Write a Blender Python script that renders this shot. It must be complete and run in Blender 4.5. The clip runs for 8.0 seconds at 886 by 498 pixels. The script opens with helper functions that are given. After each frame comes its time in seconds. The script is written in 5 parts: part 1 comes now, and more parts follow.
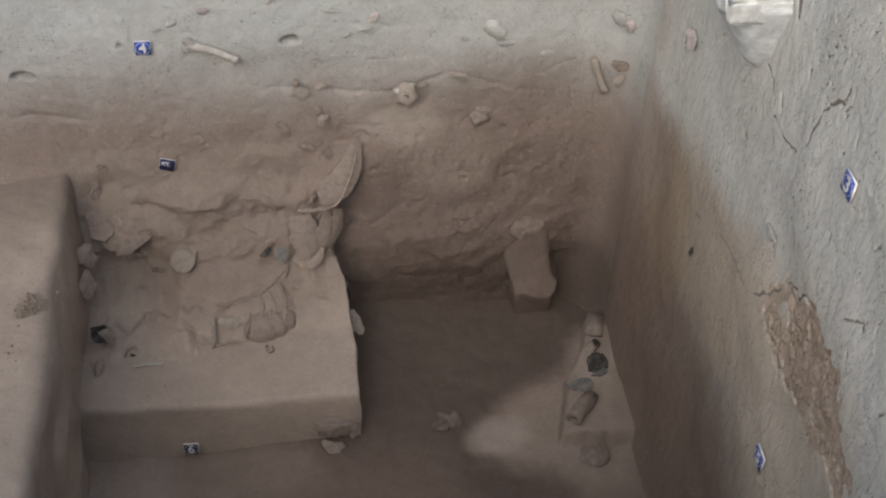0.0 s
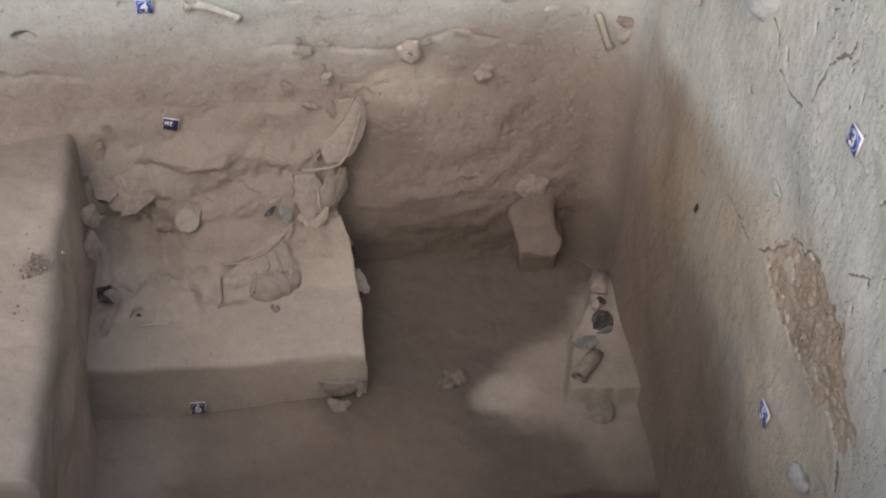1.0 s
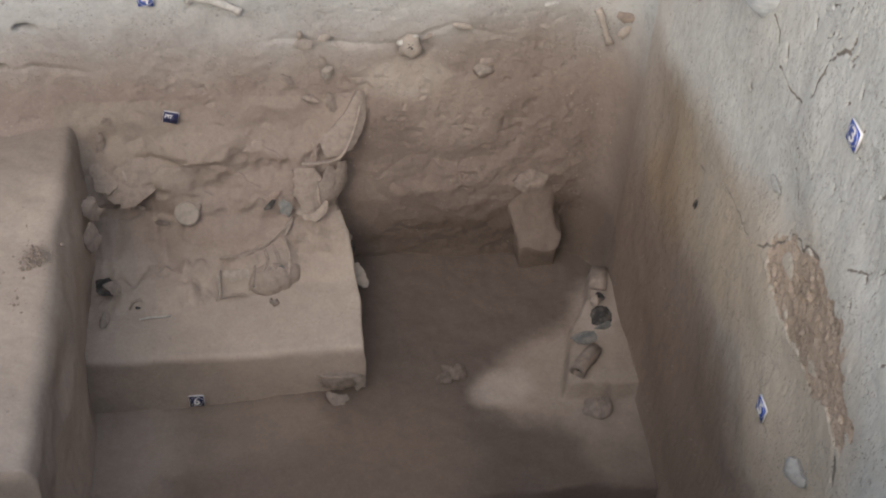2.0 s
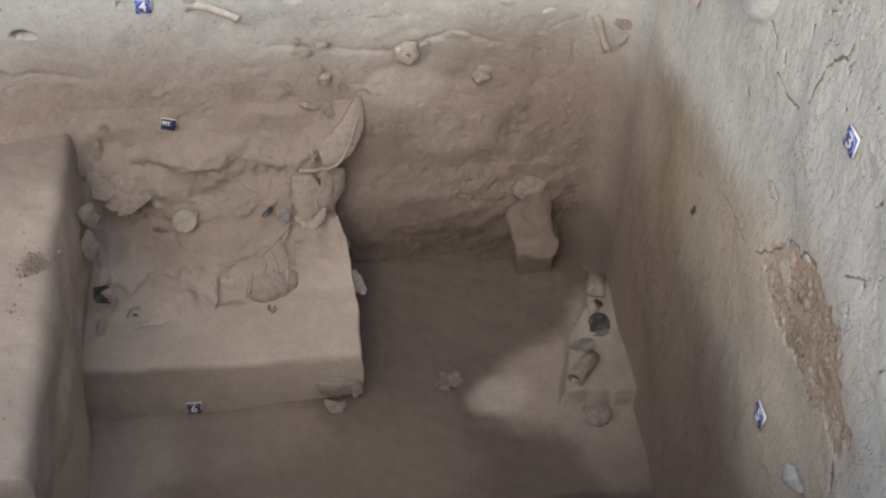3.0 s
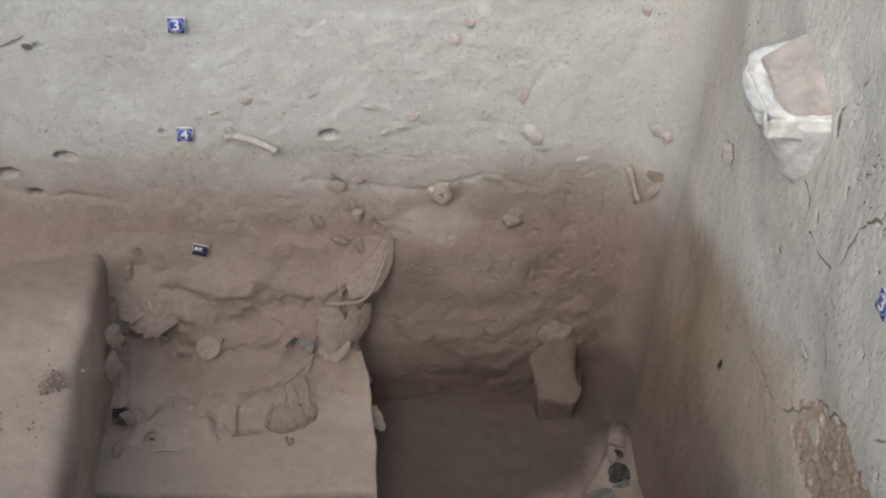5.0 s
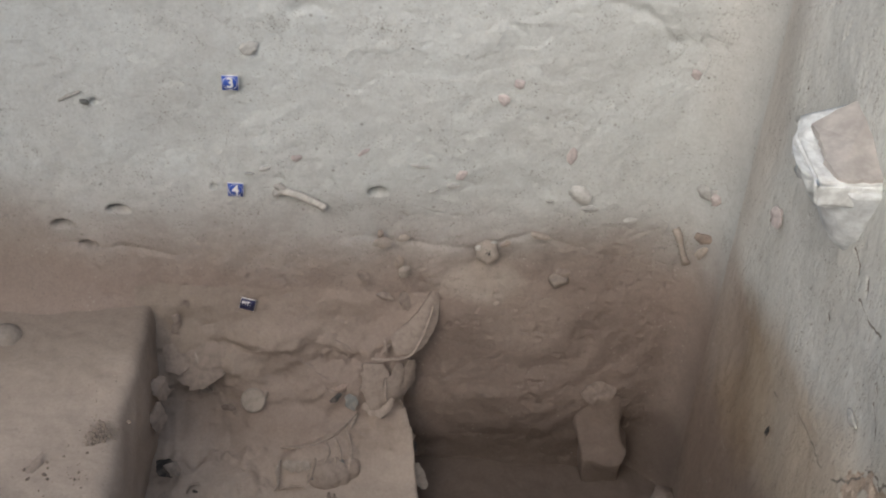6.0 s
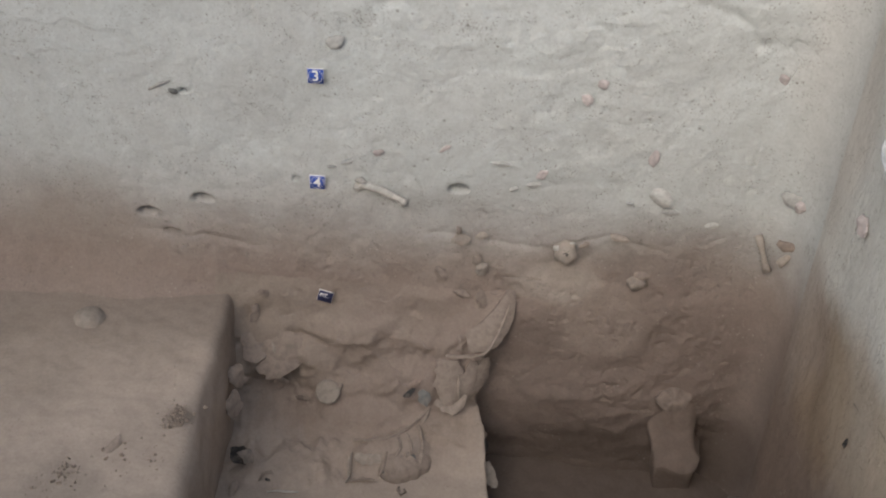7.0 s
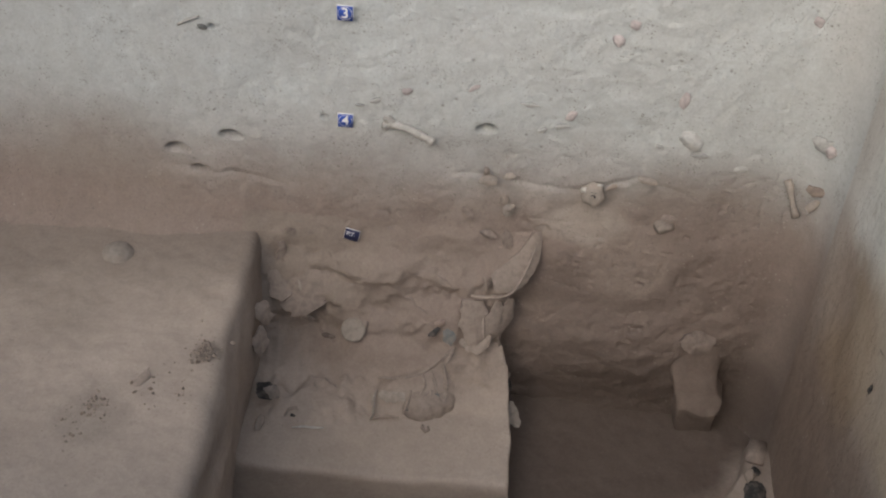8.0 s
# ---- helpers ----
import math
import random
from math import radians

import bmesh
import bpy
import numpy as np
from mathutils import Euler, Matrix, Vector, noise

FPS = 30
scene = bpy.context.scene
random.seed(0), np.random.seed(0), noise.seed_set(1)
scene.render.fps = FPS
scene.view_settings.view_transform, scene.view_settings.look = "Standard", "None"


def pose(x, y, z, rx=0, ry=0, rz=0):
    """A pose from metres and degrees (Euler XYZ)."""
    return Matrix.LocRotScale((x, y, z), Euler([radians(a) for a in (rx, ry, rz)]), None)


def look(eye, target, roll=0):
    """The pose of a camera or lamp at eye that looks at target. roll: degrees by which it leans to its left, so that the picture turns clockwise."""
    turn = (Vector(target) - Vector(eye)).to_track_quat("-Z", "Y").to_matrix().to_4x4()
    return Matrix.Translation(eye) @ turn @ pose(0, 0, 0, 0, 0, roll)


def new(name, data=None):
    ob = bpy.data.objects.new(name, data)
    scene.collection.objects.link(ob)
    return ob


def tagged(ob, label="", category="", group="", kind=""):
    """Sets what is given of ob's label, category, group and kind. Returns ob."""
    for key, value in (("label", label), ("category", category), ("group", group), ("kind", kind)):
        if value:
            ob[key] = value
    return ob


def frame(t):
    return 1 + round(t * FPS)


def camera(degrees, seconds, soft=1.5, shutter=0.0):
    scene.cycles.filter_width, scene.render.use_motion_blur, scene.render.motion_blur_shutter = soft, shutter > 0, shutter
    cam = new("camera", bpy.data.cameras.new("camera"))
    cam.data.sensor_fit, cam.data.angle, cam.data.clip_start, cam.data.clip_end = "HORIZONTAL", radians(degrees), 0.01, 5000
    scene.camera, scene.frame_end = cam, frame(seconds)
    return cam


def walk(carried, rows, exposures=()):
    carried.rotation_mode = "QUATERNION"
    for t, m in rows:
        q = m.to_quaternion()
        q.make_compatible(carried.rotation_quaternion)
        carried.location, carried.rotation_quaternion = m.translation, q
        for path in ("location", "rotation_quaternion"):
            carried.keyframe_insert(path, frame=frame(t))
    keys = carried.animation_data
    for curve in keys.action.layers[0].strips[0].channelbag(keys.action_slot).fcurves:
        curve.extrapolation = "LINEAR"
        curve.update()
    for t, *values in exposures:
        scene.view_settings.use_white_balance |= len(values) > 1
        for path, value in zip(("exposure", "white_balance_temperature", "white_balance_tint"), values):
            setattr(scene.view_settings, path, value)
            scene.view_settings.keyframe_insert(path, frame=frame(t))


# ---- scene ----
cam = camera(40.0, 8.0, 2.0)
PATH = [
    (0, (-1.658, -5.044, 5.342), (-1.451, -3.618, 3.955), 3.2),
    (0.5, (-1.658, -5.051, 5.331), (-1.463, -3.656, 3.911), 2.8),
    (1, (-1.651, -5.046, 5.331), (-1.457, -3.665, 3.897), 2.7),
    (1.5, (-1.656, -5.055, 5.331), (-1.463, -3.679, 3.893), 3.0),
    (3, (-1.648, -5.058, 5.321), (-1.45, -3.672, 3.892), 3.1),
    (3.5, (-1.644, -5.052, 5.327), (-1.458, -3.628, 3.936), 3.1),
    (4, (-1.649, -5.056, 5.327), (-1.461, -3.592, 3.978), 3.2),
    (4.5, (-1.662, -5.049, 5.333), (-1.481, -3.557, 4.013), 3.6),
    (4.7, (-1.678, -5.058, 5.32), (-1.493, -3.546, 4.024), 4.6),
    (6, (-1.686, -5.053, 5.352), (-1.594, -3.454, 4.154), 4.2),
    (6.5, (-1.671, -5.07, 5.34), (-1.666, -3.468, 4.143), 3.4),
    (7, (-1.685, -5.078, 5.332), (-1.721, -3.478, 4.132), 3.4),
    (7.5, (-1.692, -5.08, 5.335), (-1.739, -3.502, 4.107), 3.3),
    (8, (-1.716, -5.08, 5.331), (-1.778, -3.543, 4.052), 3.6),
]
EXPOSURES = [(0, -0.06), (0.5, 0.14), (1.5, 0.29), (3, 0.33), (4.5, 0.16), (6, -0.09), (7, -0.10), (8, -0.12)]
walk(cam, [(t, look(eye, target, roll)) for t, eye, target, roll in PATH], EXPOSURES)

# ---- light ----
world = bpy.data.worlds.new("sky")
scene.world = world
world.use_nodes = True
wn = world.node_tree.nodes
sky = wn.new("ShaderNodeTexSky")
sky.sky_type, sky.sun_disc = "NISHITA", False
sky.sun_elevation, sky.sun_rotation = radians(39), radians(204)
sky.air_density, sky.dust_density, sky.ozone_density = 1.0, 5.0, 1.0
wn["Background"].inputs["Strength"].default_value = 0.15
world.node_tree.links.new(sky.outputs["Color"], wn["Background"].inputs["Color"])
sun = new("sun", bpy.data.lights.new("sun", "SUN"))
sun.data.energy, sun.data.angle, sun.data.color = 1.5, radians(95), (0.97, 0.985, 1.0)
sun.matrix_world = look((-5.0, -8.6, 9.0), (-1.2, 0.0, 1.6))


# ---- noise and mesh helpers ----
def lattice(u, v, seed):
    """Smooth value noise from -1 to 1 on arrays."""
    table = np.random.RandomState(seed).uniform(-1, 1, (64, 64))
    iu, iv = np.floor(u).astype(int), np.floor(v).astype(int)
    fu, fv = u - iu, v - iv
    fu, fv = fu * fu * (3 - 2 * fu), fv * fv * (3 - 2 * fv)
    at = lambda a, b: table[(iu + a) % 64, (iv + b) % 64]
    return (at(0, 0) * (1 - fu) + at(1, 0) * fu) * (1 - fv) + (at(0, 1) * (1 - fu) + at(1, 1) * fu) * fv


def fbm(u, v, size, octaves=4, seed=0, gain=0.5):
    """Layered noise whose largest lumps are about size metres."""
    total, weight, k = 0 * u, 1.0, 1 / size
    for n in range(octaves):
        total = total + weight * lattice(u * k + 7.3 * n, v * k + 3.1 * n, seed * 11 + n)
        weight, k = weight * gain, k * 2.03
    return total


def smooth(a, b, x):
    s = np.clip((x - a) / (b - a), 0, 1)
    return s * s * (3 - 2 * s)


def blob(u, v, cu, cv, ru, rv, edge=0.35, seed=1, wild=0.25):
    """A ragged patch: 1 inside, 0 outside."""
    d = np.hypot((u - cu) / ru, (v - cv) / rv) + wild * fbm(u, v, min(ru, rv) * 0.7, 3, seed)
    return 1 - smooth(1 - edge, 1 + edge, d)


def line_gap(u, v, pts):
    """How far each place is from a line of points."""
    gap = 9.0 + 0 * u
    for (a, b), (c, d) in zip(pts, pts[1:]):
        s = np.clip(((u - a) * (c - a) + (v - b) * (d - b)) / ((c - a) ** 2 + (d - b) ** 2), 0, 1)
        gap = np.minimum(gap, np.hypot(u - a - s * (c - a), v - b - s * (d - b)))
    return gap


def patch_depth(u, v, pts):
    """How deep each place lies inside a closed outline (outside: minus)."""
    ring = pts + pts[:1]
    inside = np.zeros(u.shape, bool)
    for (a, b), (c, d) in zip(ring, ring[1:]):
        if b != d:
            inside ^= ((b > v) != (d > v)) & (u < (c - a) * (v - b) / (d - b) + a)
    return np.where(inside, 1, -1) * line_gap(u, v, ring)


def grid_mesh(name, p, materials, slot=None, flip=False):
    """One smooth mesh from an array of points (rows, columns, 3)."""
    r, c = p.shape[:2]
    ids = np.arange(r * c).reshape(r, c)
    quad = np.stack([ids[:-1, :-1], ids[:-1, 1:], ids[1:, 1:], ids[1:, :-1]], -1).reshape(-1, 4)
    if flip:
        quad = quad[:, ::-1]
    me = bpy.data.meshes.new(name)
    me.vertices.add(r * c)
    me.vertices.foreach_set("co", p.reshape(-1).astype(np.float32))
    me.loops.add(quad.size)
    me.loops.foreach_set("vertex_index", quad.reshape(-1).astype(np.int32))
    me.polygons.add(len(quad))
    me.polygons.foreach_set("loop_start", np.arange(0, quad.size, 4, dtype=np.int32))
    for m in materials:
        me.materials.append(m)
    if slot is not None:
        me.polygons.foreach_set("material_index", slot[:-1, :-1].reshape(-1).astype(np.int32))
    me.polygons.foreach_set("use_smooth", np.ones(len(quad), dtype=bool))
    me.update(calc_edges=True)
    me.validate()
    return me


def setting(name, me, label, category):
    return tagged(new(name, me), label, category, kind="structure")


# ---- materials ----
def nodes_of(name):
    m = bpy.data.materials.new(name)
    m.use_nodes = True
    return m, m.node_tree.nodes, m.node_tree.links, m.node_tree.nodes["Principled BSDF"]


def noise_tex(n, l, vector, scale, detail=6.0, rough=0.6):
    t = n.new("ShaderNodeTexNoise")
    t.inputs["Scale"].default_value, t.inputs["Detail"].default_value, t.inputs["Roughness"].default_value = scale, detail, rough
    l.new(vector, t.inputs["Vector"])
    return t.outputs["Fac"]


def ramp(n, l, fac, low, high):
    r = n.new("ShaderNodeMapRange")
    r.inputs["From Min"].default_value, r.inputs["From Max"].default_value = low, high
    r.interpolation_type = "SMOOTHSTEP"
    l.new(fac, r.inputs["Value"])
    return r.outputs["Result"]


def blend(n, l, fac, a, b, mode="MIX"):
    x = n.new("ShaderNodeMix")
    x.data_type, x.blend_type = "RGBA", mode
    for key, value in (("Factor", fac), ("A", a), ("B", b)):
        sock = [s for s in x.inputs if s.name == key and s.type == ("VALUE" if key == "Factor" else "RGBA")][0]
        if isinstance(value, (int, float)):
            sock.default_value = value
        elif isinstance(value, tuple):
            sock.default_value = (*value, 1)
        else:
            l.new(value, sock)
    return [s for s in x.outputs if s.type == "RGBA"][0]


def maths(n, l, op, a, b):
    x = n.new("ShaderNodeMath")
    x.operation = op
    for k, value in enumerate((a, b)):
        if isinstance(value, (int, float)):
            x.inputs[k].default_value = value
        else:
            l.new(value, x.inputs[k])
    return x.outputs[0]


def earth(name, light, dark, specks=0.5, grain=0.5, streak=None, border=None, deep=None, stains_and_shade=(), chips=0.0, runs=0.0, spread=0.25):
    """Trodden or cut soil: two tones mixed at two scales, pale and dark specks, fine relief. border and deep: the height of a
    change of layer and the colour below it, spread: how far the layers mix, runs: how far the upper one is washed down in streaks."""
    m, n, l, out = nodes_of(name)
    geo = n.new("ShaderNodeNewGeometry").outputs["Position"]
    v = geo
    if streak:
        mp = n.new("ShaderNodeMapping")
        mp.inputs["Scale"].default_value = streak
        l.new(geo, mp.inputs["Vector"])
        v = mp.outputs["Vector"]
    big, mid, fine = noise_tex(n, l, geo, 1.6, 5), noise_tex(n, l, v, 11, 8, 0.65), noise_tex(n, l, geo, 120, 4, 0.7)
    col = blend(n, l, ramp(n, l, big, 0.3, 0.7), light, dark)
    if deep:
        z = n.new("ShaderNodeSeparateXYZ")
        l.new(geo, z.inputs[0])
        wob = maths(n, l, "MULTIPLY_ADD", noise_tex(n, l, geo, 1.3, 5), -0.55)
        edge = maths(n, l, "ADD", z.outputs["Z"], wob)
        wob.node.inputs[2].default_value = 0.275
        if runs:
            down = n.new("ShaderNodeMapping")
            down.inputs["Scale"].default_value = (7, 7, 0.6)
            l.new(geo, down.inputs["Vector"])
            wash = maths(n, l, "MULTIPLY", maths(n, l, "SUBTRACT", noise_tex(n, l, down.outputs["Vector"], 1.0, 5, 0.6), 0.5), runs)
            edge = maths(n, l, "ADD", edge, wash)
        col = blend(n, l, ramp(n, l, edge, border + spread, border - spread), col, deep)
    # Soft spots of colour: soil stains, and light or shade painted in.
    for centre, reach, colour, amount, *squash in stains_and_shade:
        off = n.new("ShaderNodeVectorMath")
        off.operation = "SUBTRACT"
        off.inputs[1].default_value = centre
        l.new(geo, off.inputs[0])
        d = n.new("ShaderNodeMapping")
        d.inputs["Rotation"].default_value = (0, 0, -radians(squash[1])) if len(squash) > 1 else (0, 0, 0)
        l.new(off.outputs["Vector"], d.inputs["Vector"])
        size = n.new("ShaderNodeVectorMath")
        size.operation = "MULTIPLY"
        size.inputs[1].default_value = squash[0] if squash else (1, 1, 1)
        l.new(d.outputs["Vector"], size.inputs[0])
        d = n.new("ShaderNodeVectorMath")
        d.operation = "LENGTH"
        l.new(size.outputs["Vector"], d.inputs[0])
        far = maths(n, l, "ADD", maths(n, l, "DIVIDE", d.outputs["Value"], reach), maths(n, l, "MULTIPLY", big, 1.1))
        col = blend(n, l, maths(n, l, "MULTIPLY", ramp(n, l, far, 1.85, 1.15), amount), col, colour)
    shade = blend(n, l, ramp(n, l, mid, 0.25, 0.75), (0.93, 0.925, 0.92), (1.055, 1.055, 1.055))
    col = blend(n, l, 1.0, col, shade, "MULTIPLY")
    speck = blend(n, l, ramp(n, l, noise_tex(n, l, v, 55, 5, 0.75), 0.32, 0.68), (0.93, 0.93, 0.93), (1.05, 1.05, 1.05))
    col = blend(n, l, 1.0, col, speck, "MULTIPLY")
    flecks = maths(n, l, "MULTIPLY", ramp(n, l, noise_tex(n, l, v, 95, 3, 0.6), 0.605, 0.67), ramp(n, l, noise_tex(n, l, geo, 7, 4), 0.42, 0.6))
    col = blend(n, l, maths(n, l, "MULTIPLY", flecks, 0.8 * specks), col, (0.17, 0.15, 0.13))
    spot = n.new("ShaderNodeTexVoronoi")
    spot.inputs["Scale"].default_value = 38
    l.new(geo, spot.inputs["Vector"])
    dots = maths(n, l, "MULTIPLY", ramp(n, l, spot.outputs["Distance"], 0.22, 0.12), ramp(n, l, noise_tex(n, l, geo, 5, 3), 0.52, 0.66))
    col = blend(n, l, maths(n, l, "MULTIPLY", dots, 0.4 * specks), col, (0.50, 0.475, 0.44))
    dirt = ramp(n, l, noise_tex(n, l, v, 24, 7, 0.75), 0.60, 0.72)
    col = blend(n, l, maths(n, l, "MULTIPLY", dirt, 0.45 * specks), col, (0.16, 0.13, 0.11))
    line = maths(n, l, "ABSOLUTE", maths(n, l, "SUBTRACT", noise_tex(n, l, v, 3.2, 7, 0.62), 0.5), 0.0)
    crack = maths(n, l, "MULTIPLY", ramp(n, l, line, 0.006, 0.001), ramp(n, l, noise_tex(n, l, geo, 2.7, 3), 0.52, 0.62))
    crack = maths(n, l, "MULTIPLY", crack, min(1.0, specks))
    col = blend(n, l, maths(n, l, "MULTIPLY", crack, 0.45), col, (0.19, 0.165, 0.145))
    cell = n.new("ShaderNodeTexVoronoi")
    cell.inputs["Scale"].default_value = 17
    l.new(v, cell.inputs["Vector"])
    pit = maths(n, l, "MULTIPLY", ramp(n, l, maths(n, l, "ADD", cell.outputs["Distance"], maths(n, l, "MULTIPLY", fine, 0.16)), 0.26, 0.17), ramp(n, l, noise_tex(n, l, geo, 4.3, 4, 0.7), 0.50, 0.60))
    pit = maths(n, l, "MULTIPLY", pit, min(1.0, specks))
    col = blend(n, l, maths(n, l, "MULTIPLY", pit, 0.5), col, (0.20, 0.175, 0.155))
    l.new(col, out.inputs["Base Color"])
    out.inputs["Roughness"].default_value = 0.95
    out.inputs["Specular IOR Level"].default_value = 0.15
    b = n.new("ShaderNodeBump")
    b.inputs["Strength"].default_value, b.inputs["Distance"].default_value = grain, 0.012
    grit = noise_tex(n, l, geo, 60, 6, 0.75)
    h = maths(n, l, "ADD", maths(n, l, "ADD", maths(n, l, "MULTIPLY", noise_tex(n, l, geo, 14, 6, 0.6), 0.3), maths(n, l, "MULTIPLY", grit, 0.32)), maths(n, l, "MULTIPLY", fine, 0.12))
    if chips:
        plates = ramp(n, l, noise_tex(n, l, v, 9, 7, 0.62), 0.47, 0.51)
        scabs = ramp(n, l, noise_tex(n, l, v, 26, 5, 0.6), 0.56, 0.61)
        nicks = ramp(n, l, noise_tex(n, l, geo, 48, 4, 0.6), 0.63, 0.70)
        chip = maths(n, l, "SUBTRACT", maths(n, l, "ADD", maths(n, l, "MULTIPLY", plates, 0.5), maths(n, l, "MULTIPLY", scabs, 0.4)), maths(n, l, "MULTIPLY", nicks, 0.7))
        h = maths(n, l, "ADD", h, maths(n, l, "MULTIPLY", chip, chips))
    h = maths(n, l, "SUBTRACT", h, maths(n, l, "ADD", maths(n, l, "MULTIPLY", pit, 0.6), maths(n, l, "MULTIPLY", crack, 0.5)))
    l.new(h, b.inputs["Height"])
    l.new(b.outputs["Normal"], out.inputs["Normal"])
    return m


UPPER, LOWER, PALE_SOIL = (0.52, 0.555, 0.555), (0.276, 0.227, 0.201), (0.41, 0.355, 0.315)
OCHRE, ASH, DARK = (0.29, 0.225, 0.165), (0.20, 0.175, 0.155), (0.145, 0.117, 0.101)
soil_back = earth("layered_soil", UPPER, (0.485, 0.508, 0.502), 1.0, 0.42, chips=0.6, border=1.66, deep=LOWER, spread=0.36,
                  # First spot: a darker brown over the lower wall inside the pit.
                  stains_and_shade=[((-0.70, 0, 0.90), 0.80, (0.218, 0.179, 0.156), 0.75), ((-0.95, 0, 1.15), 0.25, PALE_SOIL, 0.25), ((-1.2, 0, 1.38), 0.14, (0.40, 0.36, 0.325), 0.7, (0.6, 1, 1)), ((-3.7, 0, 1.40), 0.45, (0.26, 0.215, 0.185), 0.5),
                          # DARK and the z 2.9 spot put foot and corner shade into colour.
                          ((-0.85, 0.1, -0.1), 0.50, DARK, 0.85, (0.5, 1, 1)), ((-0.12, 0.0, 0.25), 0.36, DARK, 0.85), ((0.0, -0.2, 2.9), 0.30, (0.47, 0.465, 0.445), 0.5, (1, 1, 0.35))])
soil_right = earth("hacked_soil_face", (0.63, 0.645, 0.625), (0.56, 0.57, 0.545), 1.8, 0.5, streak=(1, 2.0, 0.6), chips=1.0, border=1.58, deep=(0.272, 0.222, 0.19), runs=0.5, spread=0.46,
                   # Here too the DARK spot and the z 2.9 one are painted corner shade.
                   stains_and_shade=[((0, -0.85, 1.46), 0.40, OCHRE, 0.9, (1, 1, 0.9)), ((0, -1.40, 1.74), 0.36, (0.41, 0.345, 0.27), 0.75, (1, 0.6, 1)), ((-0.05, 0.1, 0.3), 0.5, DARK, 0.85), ((0, -0.35, 1.55), 0.35, (0.31, 0.26, 0.225), 0.8),
                           # Two spots low on this wall are a darker reddish brown.
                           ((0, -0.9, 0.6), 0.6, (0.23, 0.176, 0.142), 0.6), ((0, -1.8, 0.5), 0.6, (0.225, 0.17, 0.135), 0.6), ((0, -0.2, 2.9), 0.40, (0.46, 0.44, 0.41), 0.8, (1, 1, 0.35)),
                           ((0, -2.5, 1.85), 0.6, (0.58, 0.515, 0.42), 0.75), ((0, -1.85, 1.85), 0.38, (0.50, 0.43, 0.345), 0.7)])
soil_core = earth("crumbly_brown_core", (0.56, 0.47, 0.39), (0.46, 0.378, 0.305), 1.5, 1.0, chips=0.6)
# Shade inside cracks, pits and gouges, given as a dark colour.
crack_shade = earth("painted_shade_in_cracks", (0.27, 0.245, 0.215), (0.20, 0.18, 0.16), 0.5, 0.6)
# Last spot lifts the balk's shaded face: light put into its colour.
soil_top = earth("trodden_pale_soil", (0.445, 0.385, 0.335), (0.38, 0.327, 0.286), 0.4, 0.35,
                 # The spot at x -3.9 turns the balk top browner along the back wall.
                 stains_and_shade=[((-2.2, 0.15, 1.05), 0.95, LOWER, 0.95), ((-3.75, -0.8, 1.17), 0.25, ASH, 0.2), ((-2.97, -1.0, 1.17), 0.07, ASH, 0.7), ((-3.4, -1.5, 1.17), 0.16, ASH, 0.3), ((-3.9, 0.1, 1.17), 0.75, (0.27, 0.23, 0.20), 0.95, (0.4, 1, 1)), ((-2.88, -1.6, 0.3), 0.55, (0.50, 0.435, 0.38), 0.8)])
# DARK base joins the soil's own tone with the shade of the pit.
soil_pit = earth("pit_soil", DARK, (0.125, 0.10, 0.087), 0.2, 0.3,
                 # Pale floor spots paint lit patches into the colour; the ledge is paler soil.
                 stains_and_shade=[((-0.36, -0.92, 0), 0.27, (0.34, 0.285, 0.245), 0.85, (0.55, 1, 1), 32), ((-0.72, -1.03, 0), 0.13, PALE_SOIL, 0.8, (0.7, 1, 1), 20), ((-0.15, -1.05, 0.1), 0.28, (0.29, 0.245, 0.21), 0.85, (1, 0.7, 1)), ((-0.12, -1.50, 0), 0.20, (0.26, 0.215, 0.18), 0.5), ((-0.1, -0.5, 0.12), 0.18, PALE_SOIL, 0.6, (1, 0.6, 1)),
                         # Lighter spots paint the lit strip and offset shadow at the balk foot.
                         ((-1.7, -1.75, 0), 0.80, (0.22, 0.170, 0.140), 0.7), ((-2.35, -1.20, 0), 0.26, (0.36, 0.30, 0.25), 0.8, (0.4, 1, 1)), ((-2.4, -1.5, 0), 0.55, (0.21, 0.167, 0.14), 0.7, (0.6, 1, 1)), ((-2.85, -1.3, -0.08), 0.40, (0.36, 0.30, 0.26), 0.8, (1, 0.6, 1))])
soil_ground = earth("ground_soil", (0.42, 0.37, 0.31), (0.34, 0.30, 0.25), 0.4, 0.5)
# Paint of the unseen roof and wall that hold back daylight.
plaster = earth("blocker_paint", (0.62, 0.61, 0.58), (0.55, 0.54, 0.52), 0.1, 0.1)
# The DARK spot paints contact shade round the foot of the stump.
soil_stump = earth("stump_soil", (0.238, 0.196, 0.171), (0.215, 0.176, 0.153), 0.3, 0.35, stains_and_shade=[((-0.4, -0.12, -0.02), 0.16, DARK, 0.8)])


# ---- the trench ----
RIM = 3.72
CORNER = 0.30  # radius of the rounded north-east corner


HOLES = [(-3.045, 1.74, 0.062, 0.024), (-3.335, 1.63, 0.065, 0.026), (-3.22, 1.52, 0.05, 0.018), (-1.74, 1.905, 0.055, 0.028), (-2.56, 1.90, 0.018, 0.014), (-3.10, 2.36, 0.018, 0.010)]


